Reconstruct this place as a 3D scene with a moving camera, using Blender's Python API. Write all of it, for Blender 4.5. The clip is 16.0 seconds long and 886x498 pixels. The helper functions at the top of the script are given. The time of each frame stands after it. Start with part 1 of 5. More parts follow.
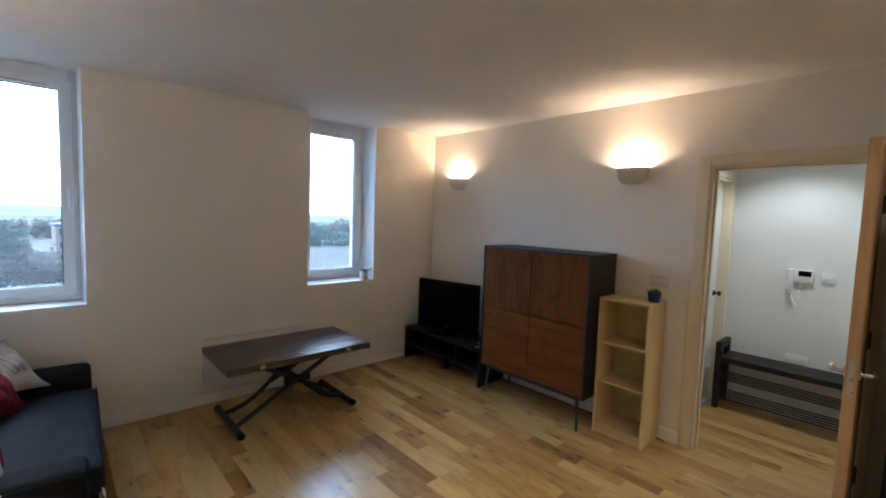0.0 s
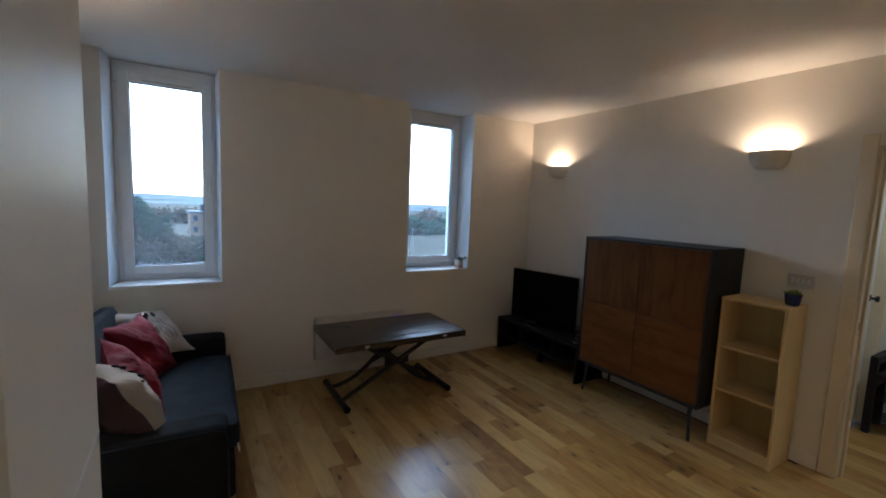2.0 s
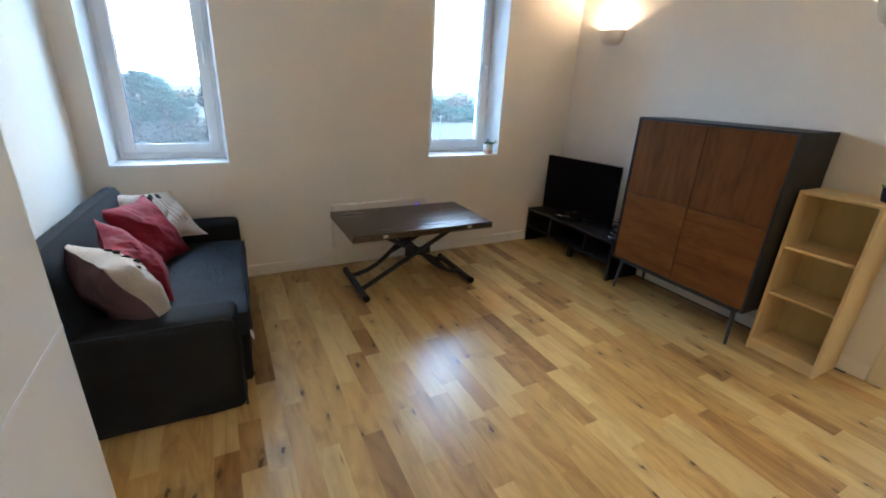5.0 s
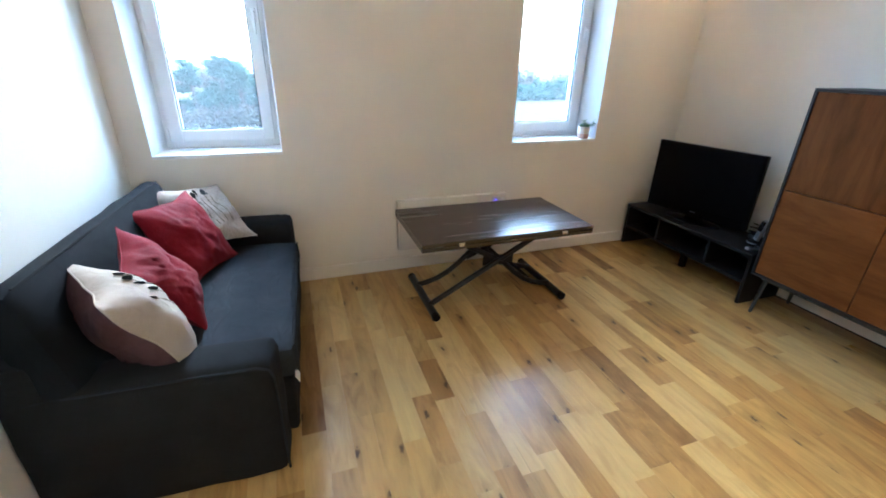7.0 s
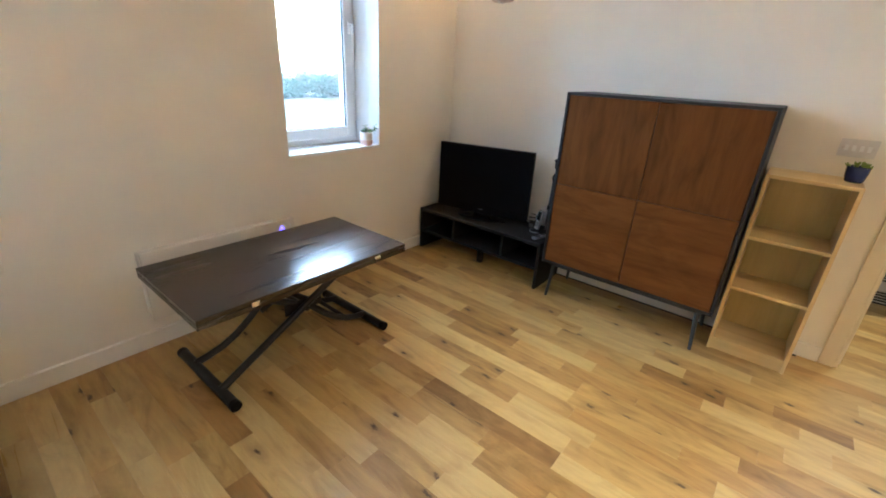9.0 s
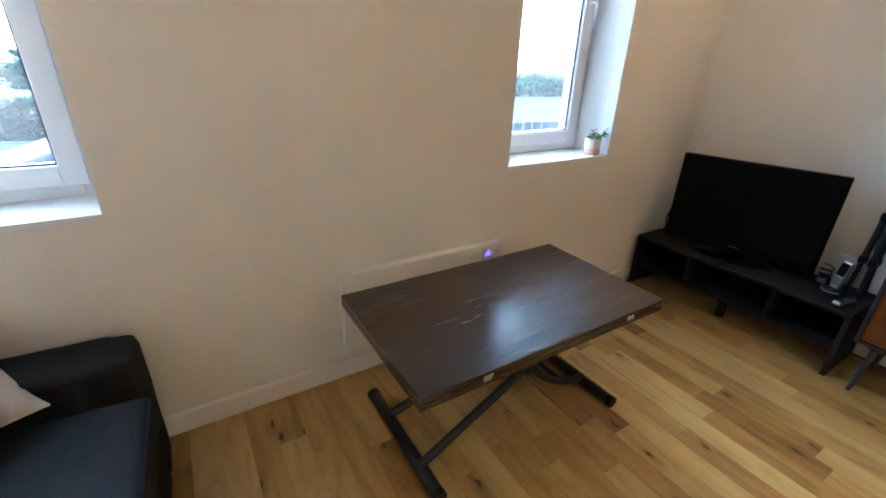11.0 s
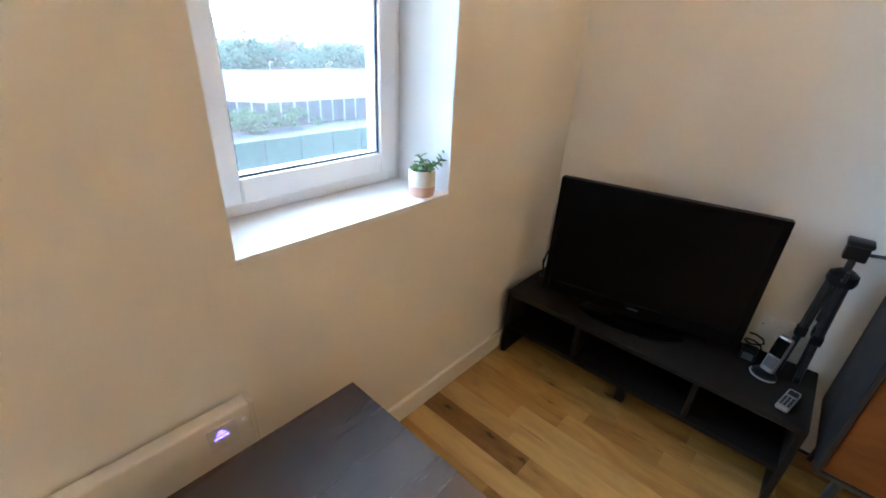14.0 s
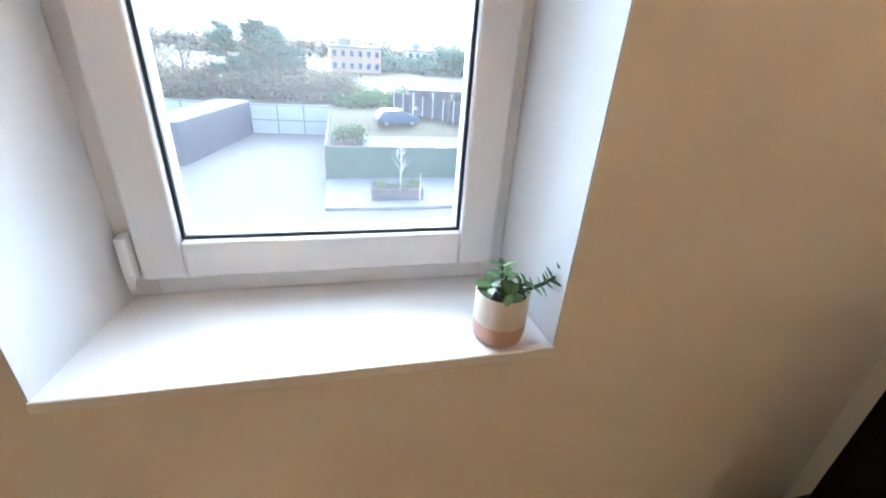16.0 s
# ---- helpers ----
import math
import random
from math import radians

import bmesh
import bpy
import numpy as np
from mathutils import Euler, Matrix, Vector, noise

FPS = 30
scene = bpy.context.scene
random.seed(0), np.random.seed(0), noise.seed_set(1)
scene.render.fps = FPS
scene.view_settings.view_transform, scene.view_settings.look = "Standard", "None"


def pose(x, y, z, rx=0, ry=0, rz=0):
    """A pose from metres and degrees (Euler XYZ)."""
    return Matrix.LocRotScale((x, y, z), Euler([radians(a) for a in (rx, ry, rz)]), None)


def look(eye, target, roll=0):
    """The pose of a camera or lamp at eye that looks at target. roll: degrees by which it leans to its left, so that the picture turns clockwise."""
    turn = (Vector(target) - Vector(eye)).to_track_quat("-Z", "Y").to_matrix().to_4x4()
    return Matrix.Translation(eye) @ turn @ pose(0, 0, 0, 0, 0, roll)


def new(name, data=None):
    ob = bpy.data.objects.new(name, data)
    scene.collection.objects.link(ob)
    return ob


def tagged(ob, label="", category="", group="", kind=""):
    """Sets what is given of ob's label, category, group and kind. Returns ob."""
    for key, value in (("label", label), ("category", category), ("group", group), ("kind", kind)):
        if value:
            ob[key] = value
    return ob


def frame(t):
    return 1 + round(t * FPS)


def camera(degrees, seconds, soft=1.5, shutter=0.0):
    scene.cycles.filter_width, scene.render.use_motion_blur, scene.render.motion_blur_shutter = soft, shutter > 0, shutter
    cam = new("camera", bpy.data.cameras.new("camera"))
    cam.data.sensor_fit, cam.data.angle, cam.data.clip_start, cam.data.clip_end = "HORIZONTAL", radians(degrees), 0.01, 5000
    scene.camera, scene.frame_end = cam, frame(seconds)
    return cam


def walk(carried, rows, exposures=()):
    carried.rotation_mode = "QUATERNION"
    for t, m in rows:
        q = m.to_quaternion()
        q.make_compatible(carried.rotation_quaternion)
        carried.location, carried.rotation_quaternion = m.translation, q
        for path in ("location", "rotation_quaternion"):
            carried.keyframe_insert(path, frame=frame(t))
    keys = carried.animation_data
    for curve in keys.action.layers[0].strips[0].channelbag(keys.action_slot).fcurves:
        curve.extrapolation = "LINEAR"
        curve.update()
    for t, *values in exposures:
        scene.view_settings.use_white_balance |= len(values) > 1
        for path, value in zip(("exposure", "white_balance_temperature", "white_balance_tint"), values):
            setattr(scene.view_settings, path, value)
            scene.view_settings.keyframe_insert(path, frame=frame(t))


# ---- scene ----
cam = camera(92.6, 16.0, soft=1.8)
PATH = [
    (0, (-0.168, -0.206, 1.625), (1.189, 1.256, 1.477), 2.0),
    (0.5, (-0.181, -0.192, 1.632), (1.146, 1.304, 1.57), 1.7),
    (1, (-0.196, -0.167, 1.641), (1.04, 1.404, 1.568), 1.7),
    (1.5, (-0.205, -0.155, 1.626), (0.932, 1.484, 1.495), 1.9),
    (2, (-0.227, -0.125, 1.612), (0.805, 1.576, 1.402), 2.3),
    (2.5, (-0.211, -0.102, 1.601), (0.745, 1.627, 1.289), 2.3),
    (3, (-0.179, -0.077, 1.583), (0.758, 1.636, 1.148), 1.9),
    (3.5, (-0.15, -0.05, 1.564), (0.796, 1.631, 1.034), 1.8),
    (4, (-0.11, -0.022, 1.55), (0.825, 1.639, 0.946), 2.2),
    (6.5, (0.029, 0.573, 1.476), (0.71, 2.276, 0.677), 2.1),
    (7, (0.072, 0.748, 1.466), (0.685, 2.473, 0.661), 1.3),
    (7.5, (0.134, 0.895, 1.464), (0.783, 2.616, 0.679), 2.3),
    (8, (0.197, 1.009, 1.461), (1.07, 2.615, 0.649), 3.3),
    (8.5, (0.217, 1.129, 1.464), (1.437, 2.497, 0.664), 2.9),
    (9, (0.198, 1.243, 1.465), (1.639, 2.391, 0.688), 3.1),
    (9.5, (0.2, 1.357, 1.451), (1.648, 2.491, 0.666), 3.8),
    (10, (0.235, 1.539, 1.442), (1.379, 2.953, 0.609), 2.4),
    (10.2, (0.225, 1.633, 1.42), (1.253, 3.159, 0.635), 2.8),
    (12.3, (0.481, 2.435, 1.388), (1.443, 3.961, 0.525), 2.3),
    (12.5, (0.585, 2.447, 1.403), (1.589, 3.922, 0.499), 1.9),
    (13, (0.815, 2.522, 1.408), (1.965, 3.9, 0.525), 2.9),
    (13.5, (1.04, 2.607, 1.39), (2.313, 3.852, 0.478), 3.0),
    (14, (1.299, 2.706, 1.421), (2.648, 3.883, 0.529), 3.3),
    (14.5, (1.54, 2.773, 1.41), (2.792, 4.065, 0.537), 2.1),
    (15, (1.783, 2.814, 1.421), (2.808, 4.295, 0.551), 4.5),
    (15.5, (1.938, 2.917, 1.405), (2.725, 4.521, 0.506), 4.7),
    (16, (2.044, 3.135, 1.391), (2.494, 4.863, 0.49), 4.1),
]
EXPOSURES = [(0.0, 2.88, 4750, 6), (0.5, 2.54, 4700, 5), (1.5, 2.13, 4700, 5), (2.5, 1.96, 4740, 5), (3.0, 2.42, 4760, 5), (4.0, 3.06, 4800, 3), (7.0, 4.02, 4600, 2), (8.0, 4.04, 4820, 2),
             (9.0, 4.08, 4980, 3), (10.0, 3.94, 4700, 2), (12.5, 3.79, 5600, 8), (13.5, 4.01, 5300, 5), (14.5, 4.06, 5260, 5), (15.0, 4.08, 5560, 8), (15.5, 3.95, 5700, 9), (16.0, 3.66, 5720, 9)]
walk(cam, [(t, look(eye, target, roll)) for t, eye, target, roll in PATH], EXPOSURES)

# ---- world and sun: a pale overcast afternoon ----
SUN_EL, SUN_AZ = 32.0, 8.0
world = bpy.data.worlds.new("world")
scene.world = world
world.use_nodes = True
wn = world.node_tree.nodes
sky = wn.new("ShaderNodeTexSky")
sky.sky_type = "NISHITA"
sky.sun_disc = False
sky.sun_elevation, sky.sun_rotation = radians(SUN_EL), radians(SUN_AZ)
sky.air_density, sky.dust_density, sky.ozone_density = 1.0, 2.0, 1.0
wn["Background"].inputs["Strength"].default_value = 0.15
world.node_tree.links.new(sky.outputs[0], wn["Background"].inputs["Color"])
sun = new("sun", bpy.data.lights.new("sun", "SUN"))
sun.data.energy, sun.data.angle, sun.data.color = 1.2, radians(90), (0.72, 0.87, 1.0)
az, el = radians(SUN_AZ), radians(SUN_EL)
sun.matrix_world = look((math.sin(az) * 50, math.cos(az) * 50, 40), (0, 0, 40 - 50 * math.tan(el)))

WARM, COOL, LAMP = (1.0, 0.69, 0.385), (1.0, 0.87, 0.68), (1.0, 0.60, 0.32)


def bulb(name, at, watts, colour, radius=0.03):
    ob = new(name, bpy.data.lights.new(name, "POINT"))
    ob.data.energy, ob.data.color, ob.data.shadow_soft_size = watts, colour, radius
    ob.location = at
    return ob


def downlight_and_fill_lamp(at, watts, colour, cone=110):
    ob = new("downlight_and_fill_lamp", bpy.data.lights.new("downlight_and_fill_lamp", "SPOT"))
    ob.data.energy, ob.data.color, ob.data.shadow_soft_size = watts, colour, 0.035
    ob.data.spot_size, ob.data.spot_blend = radians(cone), 0.6
    ob.location = at
    return ob


# ---- the room, in metres ----
LEFT, RIGHT, BACK, WIN, CEIL = -0.86, 3.22, -3.0, 3.64, 2.57
# The last two uplighters are unseen fill, added behind the camera for ceiling bounce.
WALL_AND_FILL_LAMPS = [(RIGHT, 3.205, 2.06, 1), (RIGHT, 1.265, 2.06, 1), (LEFT, 2.25, 2.06, -1), (LEFT, -1.2, 2.06, -1), (RIGHT, -1.7, 2.06, 1)]
for wx, wy, wz, side in WALL_AND_FILL_LAMPS:
    bulb("wall_and_fill_bulb", (wx - side * 0.068, wy, wz - 0.050), 1.9 if wx > 0 else 1.6, LAMP, 0.022)
# Four room spots added as fill, out of view behind the camera.
for dx, dy in ((0.5, -1.9), (1.9, -1.9), (0.5, -0.6), (1.9, -0.6)):
    downlight_and_fill_lamp((dx, dy, CEIL - 0.02), 2.6, WARM, 140)
for dx, dy in ((3.95, 0.35), (3.95, -0.9)):
    downlight_and_fill_lamp((dx, dy, 2.38), 4.2, COOL, 130)


# ---- materials ----
class Nodes:
    """A material with its node tree and a few short ways to add nodes."""

    def __init__(self, name, rough=0.5, metal=0.0, spec=0.5):
        self.mat = bpy.data.materials.new(name)
        self.mat.use_nodes = True
        self.tree = self.mat.node_tree
        self.bsdf = self.tree.nodes["Principled BSDF"]
        self.bsdf.inputs["Roughness"].default_value = rough
        self.bsdf.inputs["Metallic"].default_value = metal
        self.bsdf.inputs["Specular IOR Level"].default_value = spec

    def add(self, kind, **values):
        node = self.tree.nodes.new(kind)
        for key, value in values.items():
            node.inputs[key.replace("_", " ")].default_value = value
        return node

    def link(self, a, b):
        self.tree.links.new(a, b)

    def coords(self, scale=(1, 1, 1), shift=False, space="Object"):
        tc = self.add("ShaderNodeTexCoord")
        mp = self.add("ShaderNodeMapping")
        mp.inputs["Scale"].default_value = scale
        src = tc.outputs[space]
        if shift:
            info = self.add("ShaderNodeObjectInfo")
            mul = self.tree.nodes.new("ShaderNodeVectorMath")
            mul.operation = "MULTIPLY_ADD"
            comb = self.add("ShaderNodeCombineXYZ")
            for ax in range(3):
                self.link(info.outputs["Random"], comb.inputs[ax])
            self.link(comb.outputs[0], mul.inputs[0])
            mul.inputs[1].default_value = (37, 53, 71)
            self.link(src, mul.inputs[2])
            src = mul.outputs[0]
        self.link(src, mp.inputs["Vector"])
        return mp.outputs["Vector"]

    def noise(self, vec, scale, detail=4, rough=0.55, distortion=0.0):
        n = self.add("ShaderNodeTexNoise", Scale=scale, Detail=detail, Roughness=rough, Distortion=distortion)
        self.link(vec, n.inputs["Vector"])
        return n.outputs["Fac"]

    def ramp(self, fac, stops):
        r = self.add("ShaderNodeValToRGB")
        el = r.color_ramp.elements
        while len(el) < len(stops):
            el.new(0.5)
        for e, (p, c) in zip(el, stops):
            e.position, e.color = p, (*c, 1) if len(c) == 3 else c
        self.link(fac, r.inputs["Fac"])
        return r.outputs["Color"]

    def mix(self, fac, a, b, mode="MIX"):
        m = self.add("ShaderNodeMix")
        m.data_type, m.blend_type = "RGBA", mode
        for sock, val in ((m.inputs["Factor"], fac), (m.inputs["A"], a), (m.inputs["B"], b)):
            if isinstance(val, (int, float)):
                sock.default_value = val
            elif isinstance(val, tuple):
                sock.default_value = (*val, 1)
            else:
                self.link(val, sock)
        return m.outputs["Result"]

    def bump(self, fac, strength, distance=0.002):
        b = self.add("ShaderNodeBump", Strength=strength, Distance=distance)
        self.link(fac, b.inputs["Height"])
        self.link(b.outputs["Normal"], self.bsdf.inputs["Normal"])

    def base(self, colour):
        if isinstance(colour, tuple):
            self.bsdf.inputs["Base Color"].default_value = (*colour, 1)
        else:
            self.link(colour, self.bsdf.inputs["Base Color"])
        return self

    def rough(self, fac, lo, hi):
        mr = self.add("ShaderNodeMapRange")
        mr.inputs["To Min"].default_value, mr.inputs["To Max"].default_value = lo, hi
        self.link(fac, mr.inputs["Value"])
        self.link(mr.outputs["Result"], self.bsdf.inputs["Roughness"])


def tint(c, k):
    return tuple(min(1.0, v * k) for v in c)


def paint(name, colour, rough=0.75, grain=220, strength=0.08, spread=0.05, spec=0.3):
    """Roller-painted plaster or woodwork: faint blotches and a fine orange-peel."""
    m = Nodes(name, rough, spec=spec)
    v = m.coords()
    big, fine = m.noise(v, 1.7, 3), m.noise(v, grain, 2)
    m.base(m.ramp(big, [(0.3, tint(colour, 1 - spread)), (0.7, colour)]))
    m.bump(fine, strength, 0.001)
    return m.mat


def plain(name, colour, rough=0.5, metal=0.0, spread=0.12, scale=40, bump=0.05, spec=0.5):
    m = Nodes(name, rough, metal, spec)
    v = m.coords()
    n = m.noise(v, scale, 4)
    m.base(m.ramp(n, [(0.3, tint(colour, 1 - spread)), (0.7, tint(colour, 1 + spread))]))
    m.rough(m.noise(v, scale * 0.3, 3), max(0.03, rough - 0.08), min(1, rough + 0.08))
    if bump:
        m.bump(n, bump, 0.001)
    return m.mat


def wood(name, dark, light, axis="y", rough=0.4, knots=0.0, shift=True, grain=1.0, spec=0.5, vary=0.0, knot_colour=(0.050, 0.022, 0.007), streaks=None, fine=0.92, cloud=0.0, relief=0.12):
    """Wood with grain along one axis: broad figure, fine streaks, knots."""
    m = Nodes(name, rough, spec=spec)
    along = {"x": (1.2, 16, 16), "y": (16, 1.2, 16), "z": (16, 16, 1.2)}[axis]
    fine_s = tuple(c * 6 for c in along)
    v = m.coords(along, shift)
    fig = m.noise(v, 1.0 * grain, 5, 0.6, 1.2)
    streak = m.noise(m.coords(fine_s, shift), 1.0, 3, 0.6)
    col = m.ramp(fig, [(0.28, dark), (0.55, light), (0.78, tint(light, 1.12))])
    col = m.mix(m.ramp(streak, [(0.30, (0, 0, 0)), (0.70, (1, 1, 1))]), m.mix(1.0, col, (fine, fine * 0.98, fine * 0.95), "MULTIPLY"), col)
    if cloud:
        broad = m.noise(m.coords({"x": (2.2, 9, 9), "y": (9, 2.2, 9), "z": (9, 9, 2.2)}[axis], shift), 1.0, 4, 0.6, 1.8)
        col = m.mix(1.0, col, m.ramp(broad, [(0.30, (1 - cloud, 1 - cloud * 1.15, 1 - cloud * 1.3)), (0.55, (1, 1, 1)), (0.75, (1.08, 1.06, 1.0))]), "MULTIPLY")
    if vary:
        info = m.add("ShaderNodeObjectInfo")
        col = m.mix(1.0, col, m.ramp(info.outputs["Random"], [(0.0, (1 - vary,) * 3), (1.0, (1 + vary * 0.4, 1 + vary * 0.3, 1 + vary * 0.2))]), "MULTIPLY")
    if streaks:
        band = m.noise(m.coords({"x": (0.45, 8, 8), "y": (8, 0.45, 8), "z": (8, 8, 0.45)}[axis], shift), 1.3, 4, 0.6, 0.3)
        col = m.mix(m.ramp(band, [(0.52, (0, 0, 0)), (0.82, (1, 1, 1))]), col, streaks)
    if knots:
        ks = {"x": (6.5, 16, 16), "y": (16, 6.5, 16), "z": (16, 16, 6.5)}[axis]
        vo = m.add("ShaderNodeTexVoronoi", Scale=1.0, Randomness=1.0)
        vo.voronoi_dimensions = "2D"
        warp = m.mix(0.32, m.coords(ks, shift), m.noise(m.coords((30, 15, 9), shift), 2.0, 4))
        m.link(warp, vo.inputs["Vector"])
        blob = m.ramp(vo.outputs["Distance"], [(0.03, (0.95, 0.95, 0.95)), (0.08, (0.70, 0.70, 0.70)), (0.12, (0.25, 0.25, 0.25)), (0.42, (0, 0, 0))])
        rare = m.add("ShaderNodeSeparateColor")
        m.link(vo.outputs["Color"], rare.inputs[0])
        pick = m.ramp(rare.outputs[0], [(knots, (1, 1, 1)), (knots + 0.02, (0, 0, 0))])
        col = m.mix(m.mix(1.0, blob, pick, "MULTIPLY"), col, knot_colour)
        crack = m.noise(m.coords({"x": (1.6, 34, 34), "y": (34, 1.6, 34), "z": (34, 34, 1.6)}[axis], shift), 1.0, 3, 0.5, 0.6)
        col = m.mix(m.ramp(crack, [(0.70, (0, 0, 0)), (0.76, (0.75, 0.75, 0.75))]), col, tint(knot_colour, 1.5))
    m.base(col)
    m.bump(streak, relief, 0.0006)
    m.rough(fig, rough - 0.06, rough + 0.08)
    return m.mat


def cloth(name, colour, weave=900, rough=0.9, spread=0.2, sheen=0.0, bump=0.5, crease=0.5, spec=0.12):
    """Woven cloth: uneven dye, thread, and slack creases that run across."""
    m = Nodes(name, rough, spec=spec)
    v = m.coords()
    wrinkle, thread = m.noise(v, 7, 4), m.noise(v, weave, 2)
    col = m.ramp(wrinkle, [(0.3, tint(colour, 1 - spread)), (0.7, tint(colour, 1 + spread * 0.6))])
    col = m.mix(m.ramp(thread, [(0.4, (0, 0, 0)), (0.6, (1, 1, 1))]), m.mix(1.0, col, (0.75,) * 3, "MULTIPLY"), col)
    m.base(col)
    m.bsdf.inputs["Sheen Weight"].default_value = sheen
    fold = m.ramp(m.noise(m.coords((5, 2.2, 5)), 1.5, 2, 0.5, 1.4), [(0.40, (1, 1, 1)), (0.49, (0.2, 0.2, 0.2)), (0.53, (0, 0, 0)), (0.60, (1, 1, 1))])
    m.bump(m.mix(crease, m.mix(0.35, wrinkle, thread), fold), bump, 0.006)
    return m.mat


def emitter(name, colour, strength):
    m = Nodes(name)
    m.base((0.8, 0.8, 0.8))
    m.bsdf.inputs["Emission Color"].default_value = (*colour, 1)
    m.bsdf.inputs["Emission Strength"].default_value = strength
    return m.mat


def glass(name):
    """Window glass: a clear sheet with the gloss that its angle gives it, dust specks and an added haze."""
    m = Nodes(name)
    clear = m.add("ShaderNodeBsdfTransparent")
    clear.inputs[0].default_value = (0.93, 0.96, 0.97, 1)
    gloss = m.add("ShaderNodeBsdfGlossy", Roughness=0.0)
    fres = m.add("ShaderNodeFresnel", IOR=1.3)
    mixer = m.add("ShaderNodeMixShader")
    m.link(fres.outputs[0], mixer.inputs[0])
    m.link(clear.outputs[0], mixer.inputs[1])
    m.link(gloss.outputs[0], mixer.inputs[2])
    # Translucent veil puts the outdoor haze into the pane; the specks are dust.
    veil_and_dust = m.add("ShaderNodeBsdfTranslucent")
    veil_and_dust.inputs[0].default_value = (0.9, 0.92, 0.95, 1)
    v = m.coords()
    haze_film = m.ramp(m.noise(v, 6, 4), [(0.3, (0.012, 0.012, 0.012)), (0.75, (0.020, 0.020, 0.020))])
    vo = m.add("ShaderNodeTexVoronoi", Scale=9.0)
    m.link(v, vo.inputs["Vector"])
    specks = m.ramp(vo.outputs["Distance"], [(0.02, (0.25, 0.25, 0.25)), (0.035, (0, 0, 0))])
    veiled = m.add("ShaderNodeMixShader")
    m.link(m.mix(1.0, haze_film, specks, "ADD"), veiled.inputs[0])
    m.link(mixer.outputs[0], veiled.inputs[1])
    m.link(veil_and_dust.outputs[0], veiled.inputs[2])
    mixer = veiled
    m.link(mixer.outputs[0], m.tree.nodes["Material Output"].inputs["Surface"])
    return m.mat


